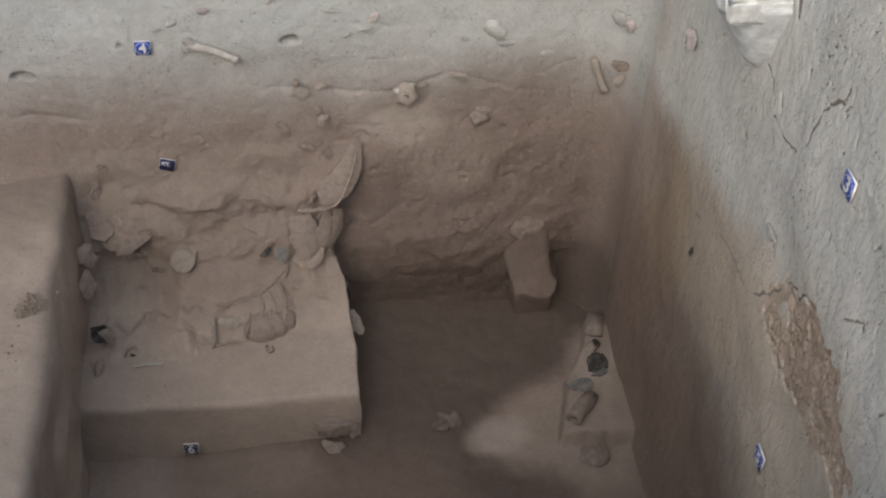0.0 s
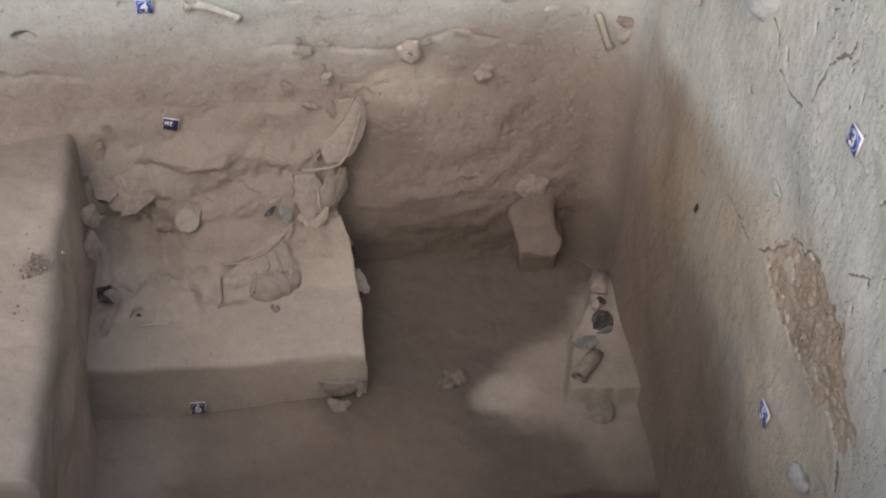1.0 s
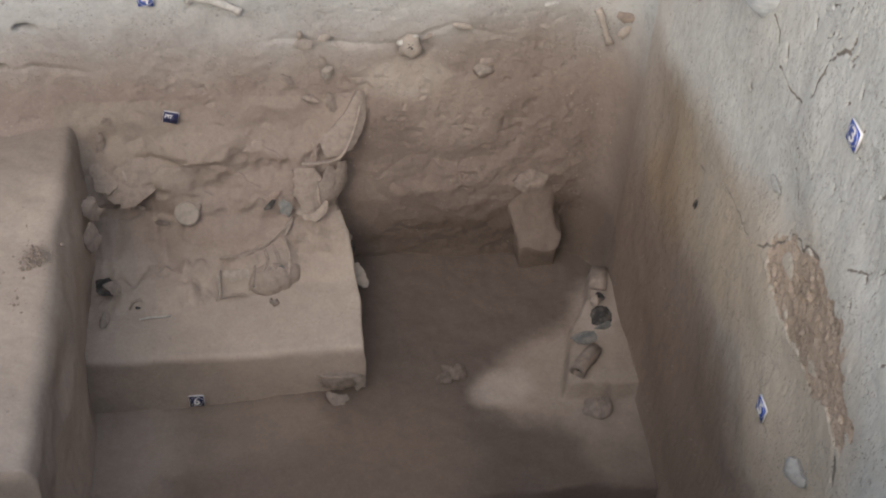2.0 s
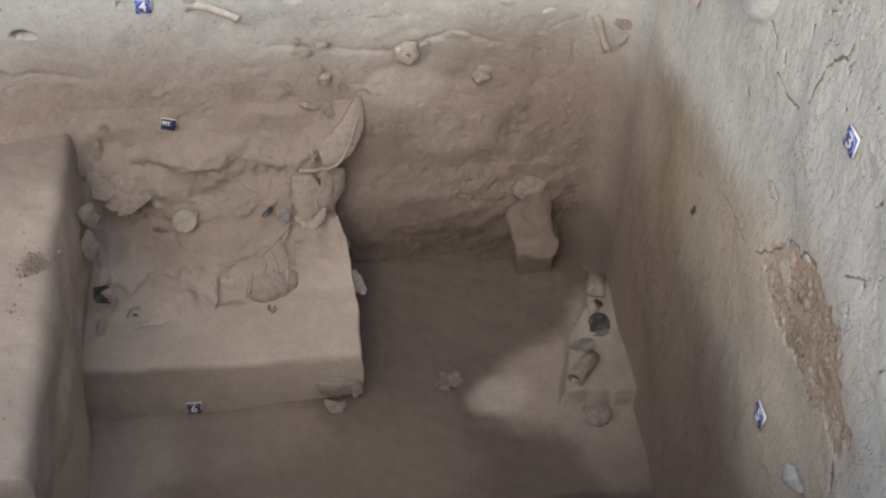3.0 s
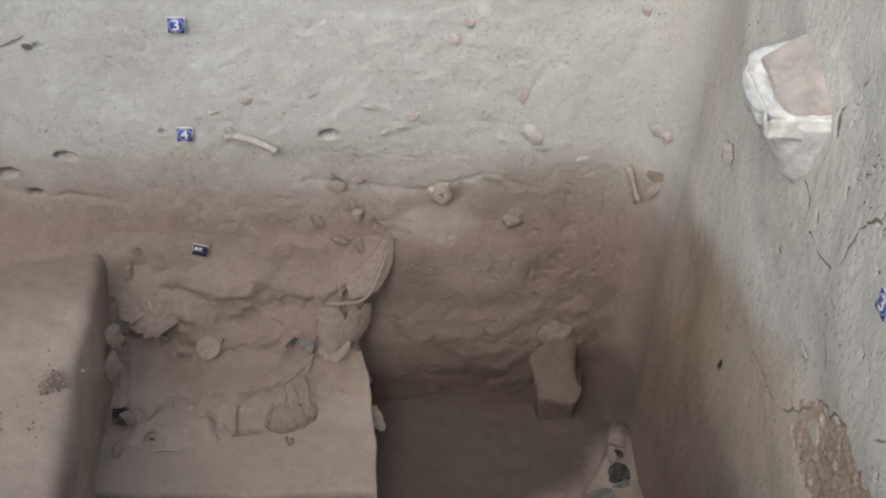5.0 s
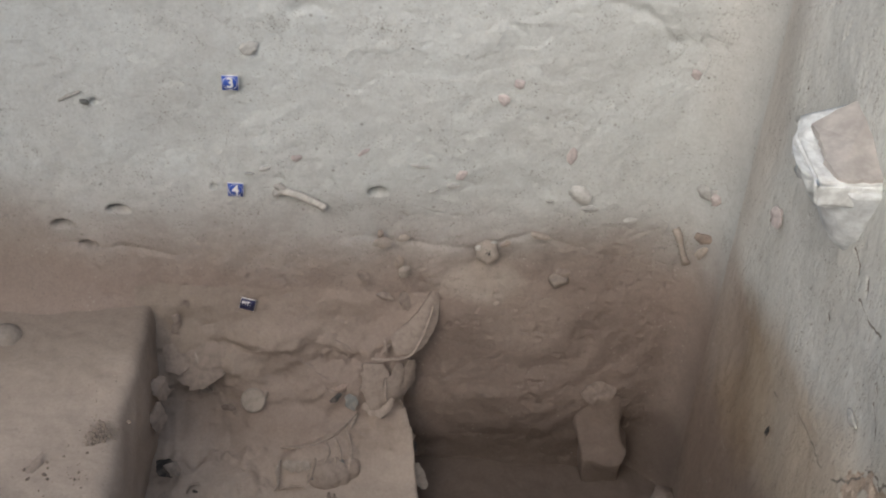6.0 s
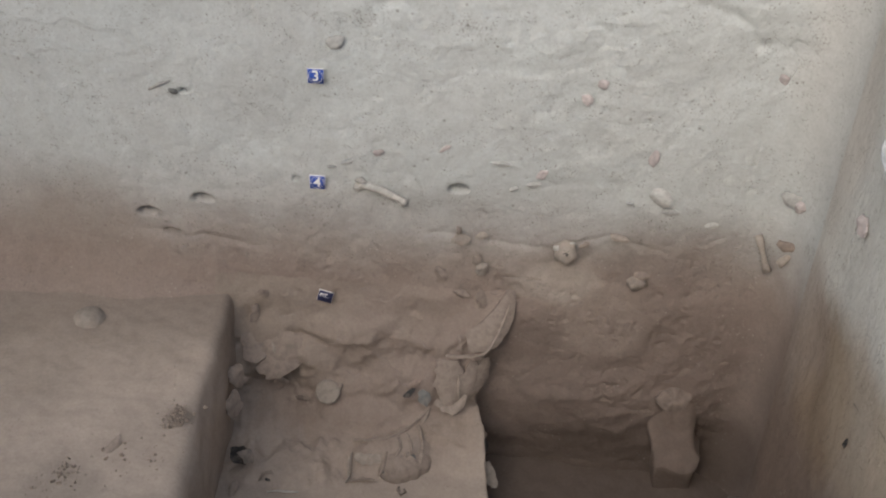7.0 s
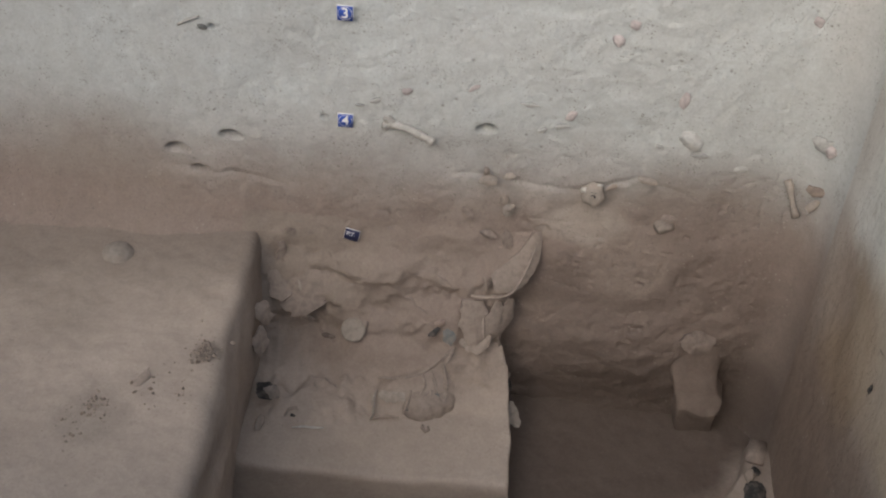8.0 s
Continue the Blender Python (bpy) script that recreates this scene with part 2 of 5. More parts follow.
def back_face(x, z):
    """How far the back wall stands out of its plane, y = 0, as y."""
    y = 0.022 * fbm(x, z, 0.9, 3, 3) + 0.005 * fbm(x, z, 0.16, 4, 4) + 0.0022 * fbm(x, z, 0.05, 3, 5)
    low = smooth(1.75, 1.3, z)
    y = y + low * 0.008 * fbm(x, z, 0.12, 4, 9)
    ridge = 1.50 + 0.12 * smooth(-2.6, -1.2, x) + 0.05 * fbm(x, 0 * x, 0.45, 4, 6)
    y = y - 0.004 * np.exp(-(((z - ridge + 0.05) / 0.05) ** 2)) * smooth(-0.5, 0.5, fbm(x, z, 0.3, 3, 38)) * smooth(-0.2, -1.0, x)
    y = y + 0.008 * np.exp(-(((z - ridge - 0.012) / 0.016) ** 2)) * smooth(-0.3, -1.0, x) * smooth(-0.3, 0.4, fbm(x, z, 0.4, 3, 7))
    y = y - 0.06 * smooth(1.7, 1.1, z) + 0.08 * smooth(0.6, 0.0, z)
    y = y - 0.035 * np.exp(-(((z - 0.66) / 0.22) ** 2)) * np.exp(-(((x + 0.75) / 0.4) ** 2))
    y = y - 0.16 * np.exp(-np.maximum(z - 1.17, 0) / 0.11) * smooth(-2.75, -3.5, x)
    y = y + 0.06 * blob(x, z, -0.17, 0.22, 0.15, 0.24, 0.9, 24, 0.2)
    flake = smooth(0.30, 0.34, fbm(x, z * 1.5, 0.26, 5, 8))
    y = y + 0.004 * flake * smooth(2.0, 2.9, z)
    chip = smooth(0.62, 0.85, fbm(x, z * 1.4, 0.05, 3, 39)) * smooth(-0.1, 0.5, fbm(x, z, 0.4, 3, 40))
    y = y + (0.0025 + 0.0045 * low) * chip
    top = np.exp(-(((z - 2.93 - 0.12 * fbm(x, 0 * x, 0.35, 4, 57)) / 0.03) ** 2)) * smooth(-0.2, 0.3, fbm(x, z, 0.5, 3, 58))
    y = y + 0.013 * top
    crack = np.exp(-((fbm(x, z * 1.8, 0.7, 3, 10) / 0.012) ** 2)) * smooth(0.1, 0.4, fbm(x, z, 0.8, 2, 12))
    y = y + 0.006 * crack
    for hx, hz, w, h in HOLES:
        d = np.hypot((x - hx) / w, (z - hz + 0.35 * h * ((x - hx) / w) ** 2) / h) + 0.1 * fbm(x, z, 0.03, 2, 21)
        y = y + 0.30 * (1 - smooth(0.80, 1.0, d))
    turn = np.clip(x + CORNER, 0, CORNER)
    return y * smooth(0.0, -CORNER, x) - (CORNER - np.sqrt(CORNER ** 2 - turn ** 2))


# Outline of the bare patch, cracks (depth, half width, line) and gouges of the hacked wall, as (y, z).
PATCH = [(-2.0, 2.071), (-2.138, 2.258), (-2.282, 2.363), (-2.411, 2.429), (-2.536, 2.413), (-2.679, 2.438), (-2.772, 2.354), (-2.864, 2.27), (-2.992, 2.238), (-2.93, 2.084), (-2.757, 2.097), (-2.661, 2.032), (-2.494, 2.008), (-2.29, 2.015), (-2.106, 2.028)]
CRACKS = [(0.018, 0.005, [(-1.19, 1.73), (-1.37, 1.83), (-1.54, 1.93), (-1.68, 1.96), (-1.86, 2.0), (-2.0, 2.05)]),
          (0.05, 0.007, [(-2.0, 2.05), (-2.13, 2.26), (-2.27, 2.34), (-2.39, 2.43)]),
          (0.035, 0.006, [(-2.39, 2.43), (-2.53, 2.53), (-2.69, 2.63)]),
          (0.02, 0.005, [(-2.03, 2.58), (-2.17, 2.33)]),
          (0.05, 0.007, [(-1.53, 2.80), (-1.60, 2.77), (-1.67, 2.67), (-1.79, 2.68), (-1.95, 2.72)]),
          (0.06, 0.007, [(-1.96, 2.71), (-2.01, 2.86), (-2.04, 3.0), (-2.11, 3.06)])]
GOUGES = [(-2.33, 2.67, 0.014, 0.03), (-2.68, 2.62, 0.016, 0.018), (-2.68, 2.50, 0.012, 0.03), (-0.66, 2.27, 0.016, 0.045), (-0.62, 1.96, 0.012, 0.03), (-1.84, 2.97, 0.014, 0.03), (-1.50, 2.44, 0.016, 0.03),
          (-1.72, 2.76, 0.014, 0.04), (-2.28, 3.04, 0.014, 0.03), (-1.30, 2.16, 0.012, 0.03), (-1.64, 3.11, 0.022, 0.05), (-0.21, 2.12, 0.012, 0.03), (-2.95, 1.98, 0.02, 0.06)]


def right_face(y, z):
    """How far the right wall stands out of its plane, x = 0, as x; and where its skin has fallen off."""
    rough = smooth(1.3, 2.3, z + 0.45 * (-1.2 - y)) * smooth(0.0, -0.35, y)
    wy, wz = y + 0.05 * fbm(y, z, 0.21, 3, 28), z + 0.07 * fbm(y, z, 0.27, 3, 29)
    wy, wz = wy * 0.97 + wz * 0.22, wz * 0.97 - wy * 0.22
    x = 0.03 * fbm(y, z, 0.8, 3, 13) + 0.007 * fbm(wy, wz, 0.30, 2, 14)
    x = x + (0.0005 + 0.0007 * rough) * fbm(wy * 1.2, wz, 0.04, 3, 15, 0.6)
    # dark: where hollows of the face get their shade as colour
    dark = 0 * x
    upper = smooth(2.0, 2.9, z + 0.35 * fbm(y, z, 0.5, 3, 60))
    for size, cut, depth, seed in ((0.045, 0.84, 0.007, 16), (0.026, 0.86, 0.005, 61)):
        pits = smooth(cut, cut + 0.06, fbm(wy * 2.0, wz * 0.8, size, 3, seed)) * smooth(-0.2, 0.4, fbm(y, z, 0.35, 3, 22 + seed))
        pits = pits * (0.12 + 0.88 * upper) * (0.15 + 0.85 * rough)
        x, dark = x + depth * pits, np.maximum(dark, pits)
    scab = smooth(0.05, 0.12, fbm(wy * 1.4, wz, 0.20, 5, 30, 0.6))
    x = x - 0.002 * rough * (0.3 + 0.7 * upper) * scab
    x = x + 0.0004 * fbm(y, z, 0.025, 2, 17) * (1 + rough)
    for depth, wide, line in CRACKS:
        gap = line_gap(y + 0.02 * fbm(y, z, 0.10, 4, 62), z + 0.02 * fbm(y, z, 0.10, 4, 63), line)
        groove = np.exp(-((gap / wide) ** 2)) * smooth(-0.7, 0.1, fbm(y, z, 0.12, 2, 64))
        x, dark = x + 0.05 * depth * groove, np.maximum(dark, 1.25 * groove)
    for gy, gz, w, h in GOUGES:
        d = np.hypot((y - gy - 0.4 * (z - gz)) / w, (z - gz) / h) + 0.25 * fbm(y, z, 0.02, 2, 65)
        gouge = 1 - smooth(0.65, 1.0, d)
        x, dark = x + 0.005 * gouge, np.maximum(dark, gouge)
    deep = patch_depth(y, z, PATCH) + 0.030 * fbm(y, z, 0.10, 4, 18, 0.6)
    gone = smooth(-0.012, 0.020, deep) * (1 - 0.75 * smooth(0.80, 0.86, fbm(y, z, 0.13, 4, 19)))
    x = x + gone * (0.006 + 0.0028 * fbm(wy * 1.6, wz, 0.05, 3, 20, 0.65) + 0.0045 * fbm(y * 1.3, z, 0.022, 2, 37))
    return x * smooth(-CORNER, -CORNER - 0.25, y) + 0.05 * smooth(-CORNER + 0.02, 0.0, y), gone, dark


def build_walls():
    x, z = np.meshgrid(np.r_[np.linspace(-8.7, -4.65, 60), np.linspace(-4.6, -0.3, 550), np.linspace(-0.296, -0.006, 90), [-0.004, -0.002, -0.001, 0.0]], np.linspace(-0.35, RIM, 510))
    p = np.stack([x, back_face(x, z), z], -1)
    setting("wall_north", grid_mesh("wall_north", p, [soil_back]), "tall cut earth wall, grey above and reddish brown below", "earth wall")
    y, z = np.meshgrid(np.r_[np.linspace(0.15, -3.3, 660), np.linspace(-3.33, -4.7, 46)], np.linspace(-0.6, RIM, 800))
    x, gone, dark = right_face(y, z)
    p = np.stack([x, y, z], -1)
    setting("wall_east", grid_mesh("wall_east", p, [soil_right, soil_core, crack_shade], np.where(dark > 0.6, 2, gone > 0.3)), "rough hacked earth wall with a bare brown patch", "earth wall")
    for name, a, b in (("wall_west", (-8.6, 0.2), (-8.6, -4.7)), ("wall_south", (-8.7, -4.62), (0.15, -4.62))):
        s, z = np.meshgrid(np.linspace(0, 1, 90), np.linspace(-0.6, RIM, 70))
        out = 0.05 * fbm(4 * s, z, 0.7, 4, 23)
        px, py = a[0] + (b[0] - a[0]) * s, a[1] + (b[1] - a[1]) * s
        p = np.stack([px + (out if name == "wall_west" else 0), py + (out if name == "wall_south" else 0), z], -1)
        setting(name, grid_mesh(name, p, [soil_back], flip=name == "wall_west"), "cut earth wall closing the trench", "earth wall")


LEDGE = [(-0.086, -0.271), (0.1, -0.30), (0.1, -1.18), (-0.382, -1.13), (-0.347, -0.929), (-0.296, -0.728), (-0.161, -0.525)]


def build_floor():
    x, y = np.meshgrid(np.r_[np.linspace(-8.7, -3.2, 40), np.linspace(-3.1, 0.15, 280)], np.linspace(-4.7, 0.5, 440))
    z = 0.018 * fbm(x, y, 0.6, 3, 31) + 0.006 * fbm(x, y, 0.12, 4, 32)
    edge = -1.72 - 0.14 * smooth(-0.9, -1.6, x) + 0.03 * fbm(x, 0 * x, 0.4, 3, 33)
    z = z - 0.09 * smooth(-1.5, -2.5, x) * smooth(-0.5, -0.9, y)
    ledge = smooth(-0.014, 0.014, patch_depth(x, y, LEDGE) + 0.012 * fbm(x, y, 0.12, 3, 34))
    z = z + 0.13 * ledge
    z = z - 0.45 * smooth(edge + 0.01, edge - 0.07, y)
    p = np.stack([x, y, z], -1)
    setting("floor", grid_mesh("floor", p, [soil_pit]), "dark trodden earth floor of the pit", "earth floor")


def build_ground():
    """The surface round the trench, one sheet to the horizon with the opening left free."""
    far = 900.0
    xs, ys = [-far, -8.58, -0.01, far], [-far, -4.60, -0.01, far]
    bm = bmesh.new()
    v = [[bm.verts.new((a, b, RIM - 0.02)) for a in xs] for b in ys]
    for j in range(3):
        for i in range(3):
            if (i, j) != (1, 1):
                bm.faces.new((v[j][i], v[j][i + 1], v[j + 1][i + 1], v[j + 1][i]))
    me = bpy.data.meshes.new("ground")
    bm.to_mesh(me)
    me.materials.append(soil_ground)
    setting("ground", me, "bare dusty ground round the excavation trench", "ground")


BANK = [(-0.97, -0.25), (-0.975, 0.0), (-0.97, 0.30), (-0.955, 0.325), (-0.7, 0.33), (-0.50, 0.34), (-0.36, 0.44), (-0.24, 0.62), (-0.15, 0.92), (-0.07, 1.18), (0.10, 1.45)]


def build_platform():
    ys, zs = np.array(BANK).T
    steps = np.r_[0, np.cumsum(np.hypot(np.diff(ys), np.diff(zs)))]
    s = np.linspace(0, steps[-1], 260)
    py, pz = np.interp(s, steps, ys), np.interp(s, steps, zs)
    k = np.ones(5) / 5
    py[2:-2], pz[2:-2] = np.convolve(py, k, "valid"), np.convolve(pz, k, "valid")
    x, py = np.meshgrid(np.linspace(-3.0, -1.46, 190), py)
    pz = pz[:, None] + 0 * x
    up = smooth(-0.55, -0.2, py)
    top = smooth(0.28, 0.33, pz)
    pz = pz + top * (0.008 * fbm(x, py, 0.3, 4, 41) + up * 0.025 * fbm(x, pz, 0.3, 4, 42)) - up * 0.02 * smooth(0.2, 0.5, fbm(x, pz, 0.16, 4, 48))
    py = py + (0.006 + 0.026 * up) * fbm(x, pz + py, 0.28, 4, 43)
    px = x + (0.011 + 0.02 * smooth(0.4, 0.6, pz)) * fbm(pz * 1.3, py, 0.22, 4, 44) * smooth(-1.9, -1.46, x)
    reach = np.interp(pz, [0.0, 0.33, 0.5, 0.75, 0.9, 0.98, 1.126, 1.37, 1.5], [-1.46, -1.472, -1.512, -1.555, -1.54, -1.515, -1.455, -1.41, -1.40])
    px = px + (reach + 1.46) * smooth(-1.8, -1.46, x)
    hollow = blob(x, pz - py, -2.68, 0.76, 0.19, 0.22, 0.8, 45, 0.35)
    hollow = hollow * smooth(-0.8, -0.65, py)
    py = py + 0.11 * hollow
    pz = pz - 0.05 * hollow + 0.075 * blob(x, py, -2.58, -0.50, 0.24, 0.11, 0.5, 46, 0.3)
    pot = np.exp(-(((x + 2.0) * 0.93 + (py + 0.42) * 0.36) / 0.19) ** 4 - (((py + 0.42) * 0.93 - (x + 2.0) * 0.36) / 0.085) ** 4)
    pz = pz + 0.08 * pot
    shelf = blob(x, pz, -2.1, 1.0, 0.42, 0.09, 0.5, 47, 0.25)
    py = py - 0.022 * shelf + 0.030 * blob(x, pz, -2.14, 0.84, 0.32, 0.13, 0.5, 49, 0.35)
    meet = smooth(0.95, 1.30, pz)
    py = py * (1 - meet) + meet * (back_face(px, pz) + 0.03 * smooth(1.2, 1.4, pz) - 0.012)
    p = np.stack([px, py, pz], -1)
    foot = p[:, -1:].copy()
    foot[..., 2] = np.minimum(foot[..., 2], -0.25)
    lip = p[:, -1:].copy()
    lip[..., 0] += 0.006
    lip[..., 2] -= 0.012
    under = lip.copy()
    high = smooth(0.7, 1.0, under[..., 2])
    under[..., 0] = under[..., 0] * (1 - high) + high * np.minimum(under[..., 0], -1.58)
    under[..., 2] -= 0.05 + 0.09 * high
    foot[..., 0] = np.minimum(foot[..., 0], -1.47 - 0.06 * high)
    p = np.concatenate([p, lip, under, foot], 1)
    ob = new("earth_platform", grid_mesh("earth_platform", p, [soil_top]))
    tagged(ob, "raised pale earth platform left standing beside the pit", "earth platform", kind="structure")


def build_balk():
    cs, cz = np.meshgrid(np.r_[np.linspace(0, 0.55, 40), np.linspace(0.56, 1, 190)], np.linspace(0, 1, 330))
    prof_x = [-8.7, -4.6, -2.96, -2.93, -2.908, -2.893, -2.89, -2.88]
    prof_z = [1.17, 1.17, 1.17, 1.16, 1.135, 1.08, 0.9, -0.25]
    d = np.r_[0, np.cumsum(np.hypot(np.diff(prof_x), np.diff(prof_z)))] 
    px, pz = np.interp(cs * d[-1], d, prof_x), np.interp(cs * d[-1], d, prof_z)
    py = 0.12 - 2.36 * cz
    top = smooth(1.0, 1.16, pz)
    n = fbm(px, py, 0.5, 4, 51)
    pz = pz + top * (0.012 * n + 0.006 * fbm(px, py, 0.1, 3, 52)) + 0.01 * top * smooth(-0.9, 0.1, py)
    px = px + (1 - top) * 0.018 * fbm(pz, py, 0.3, 4, 53) + 0.012 * smooth(-3.1, -2.9, px) * fbm(py, 0 * py, 0.35, 4, 54)
    px = px + 0.035 * smooth(-0.8, -1.9, py) * smooth(-3.3, -2.95, px) * smooth(0.3, 1.1, pz) - 0.035 * smooth(0.9, 0.2, pz) * smooth(-3.0, -2.9, px)
    end = smooth(-2.18, -2.24, py)
    pz = pz * (1 - end) + end * -0.3
    py = np.maximum(py, -2.23)
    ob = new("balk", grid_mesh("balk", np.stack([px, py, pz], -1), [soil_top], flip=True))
    tagged(ob, "tall pale earth balk with a flat trodden top", "earth balk", kind="structure")


def build_light_blockers():
    """Plain unseen roof and one closed side, added to hold back daylight over the trench; it comes in under the roof
    from the others.
    """
    for name, lo, hi, label in (
        ("blocker_roof", (-9.6, -5.1, 7.00), (-4.4, 1.5, 7.15), "plain pale unseen roof added to hold back daylight"),
        ("blocker_wall_north", (-9.6, 1.3, RIM - 0.02), (-4.4, 1.45, 6.995), "plain pale unseen wall added to hold back daylight"),
    ):
        bm = bmesh.new()
        bmesh.ops.create_cube(bm, size=1)
        for v in bm.verts:
            v.co = [(a + b) / 2 + c * (b - a) for a, b, c in zip(lo, hi, v.co)]
        me = bpy.data.meshes.new(name)
        bm.to_mesh(me)
        me.materials.append(plaster)
        setting(name, me, label, "shelter")


build_walls()
build_light_blockers()
build_floor()
build_ground()
build_platform()
build_balk()


# ---- finds: materials ----
def dusty(name, colour, grain=0.4, dust=0.5, rough=0.9, scale=30):
    """Fired clay, bone or stone with soil still clinging to it."""
    m, n, l, out = nodes_of(name)
    obj = n.new("ShaderNodeTexCoord").outputs["Object"]
    info = n.new("ShaderNodeObjectInfo")
    tone = blend(n, l, ramp(n, l, noise_tex(n, l, obj, scale, 6), 0.3, 0.7), tuple(c * 0.8 for c in colour), tuple(min(1, c * 1.12) for c in colour))
    var = n.new("ShaderNodeMapRange")
    var.inputs["To Min"].default_value, var.inputs["To Max"].default_value = 0.85, 1.12
    l.new(info.outputs["Random"], var.inputs["Value"])
    hsv = n.new("ShaderNodeHueSaturation")
    l.new(tone, hsv.inputs["Color"])
    l.new(var.outputs["Result"], hsv.inputs["Value"])
    clump = ramp(n, l, noise_tex(n, l, obj, scale * 0.6, 8, 0.7), 0.45, 0.62)
    col = blend(n, l, maths(n, l, "MULTIPLY", clump, dust), hsv.outputs["Color"], (0.29, 0.245, 0.215))
    l.new(col, out.inputs["Base Color"])
    out.inputs["Roughness"].default_value = rough
    out.inputs["Specular IOR Level"].default_value = 0.2
    b = n.new("ShaderNodeBump")
    b.inputs["Strength"].default_value, b.inputs["Distance"].default_value = grain, 0.004
    l.new(noise_tex(n, l, obj, scale * 3, 5, 0.7), b.inputs["Height"])
    l.new(b.outputs["Normal"], out.inputs["Normal"])
    return m


def paint(name, colour, rough=0.45, wear=0.15):
    m, n, l, out = nodes_of(name)
    obj = n.new("ShaderNodeTexCoord").outputs["Object"]
    worn = maths(n, l, "MULTIPLY", ramp(n, l, noise_tex(n, l, obj, 60, 6, 0.7), 0.5, 0.75), wear)
    l.new(blend(n, l, worn, colour, (0.45, 0.41, 0.37)), out.inputs["Base Color"])
    out.inputs["Roughness"].default_value = rough
    return m


buff, pale_clay = dusty("buff_pottery", (0.305, 0.26, 0.228), dust=0.6), dusty("pale_pottery", (0.335, 0.30, 0.268), dust=0.5)
grey_clay, black_clay = dusty("grey_pottery", (0.17, 0.175, 0.17), dust=0.35), dusty("burnt_black_pottery_and_hollow_shade", (0.055, 0.055, 0.055), dust=0.3)
wall_clay = dusty("brown_pottery", (0.235, 0.195, 0.170), dust=0.4)
# Dark tone for sherds on the pit floor and a shadow by the lid.
pit_clay = dusty("dark_brown_pottery", (0.17, 0.138, 0.12), dust=0.2)
bank_clay = dusty("earthy_pottery", (0.283, 0.238, 0.21), dust=0.6)
dull_red = dusty("dull_red_clay", (0.29, 0.23, 0.20), dust=0.3)
bone_stuff, field_stone = dusty("old_bone", (0.46, 0.45, 0.425), dust=0.15), dusty("field_stone", (0.275, 0.24, 0.213), dust=0.6)
upper_clay, upper_red = dusty("grey_buff_pottery", (0.435, 0.44, 0.428), dust=0.12), dusty("pale_red_clay", (0.50, 0.455, 0.45), dust=0.05)
white_plaster = dusty("white_plaster", (0.66, 0.70, 0.72), 0.8, 0.08, scale=22)
brown_face = dusty("smooth_brown_face", (0.44, 0.42, 0.398), 0.2, 0.1, scale=14)
white_stone = dusty("white_broken_stone", (0.66, 0.69, 0.69), 1.0, 0.10, scale=26)
blue_enamel, white_enamel = paint("blue_sign_paint", (0.035, 0.095, 0.44), 0.45, 0.06), paint("white_sign_paint", (0.80, 0.80, 0.80), 0.5, 0.04)
navy_enamel = paint("navy_sign_paint", (0.02, 0.025, 0.085))


# ---- finds: builders ----
def on(place, normal, spin=0.0):
    """The pose of a thing that lies on a surface: its z along the normal, its y as far up (or ahead) as it can be, then spun."""
    zaxis = Vector(normal).normalized()
    up = Vector((0, 0, 1)) if abs(zaxis.z) < 0.95 else Vector((0, 1, 0))
    xaxis = up.cross(zaxis).normalized()
    m = Matrix((xaxis, zaxis.cross(xaxis), zaxis)).transposed().to_4x4()
    return Matrix.Translation(place) @ m @ Matrix.Rotation(radians(spin), 4, "Z")


def mesh_of(name, bm, material, flat=False):
    bmesh.ops.recalc_face_normals(bm, faces=bm.faces)
    me = bpy.data.meshes.new(name)
    bm.to_mesh(me)
    bm.free()
    me.materials.append(material)
    me.polygons.foreach_set("use_smooth", np.full(len(me.polygons), not flat))
    return me


def part(name, bm, material, parent, label="", at=None, flat=False):
    ob = new(name, mesh_of(name, bm, material, flat))
    ob.parent = parent
    if at is not None:
        ob.matrix_basis = at
    return tagged(ob, label)


def thing(name, bm, material, at, label, category, group="", flat=False):
    ob = new(name, mesh_of(name, bm, material, flat))
    ob.matrix_basis = at
    return tagged(ob, label, category, group)


def holder(name, at, label, category, group=""):
    ob = new(name)
    ob.matrix_basis = at
    return tagged(ob, label, category, group)


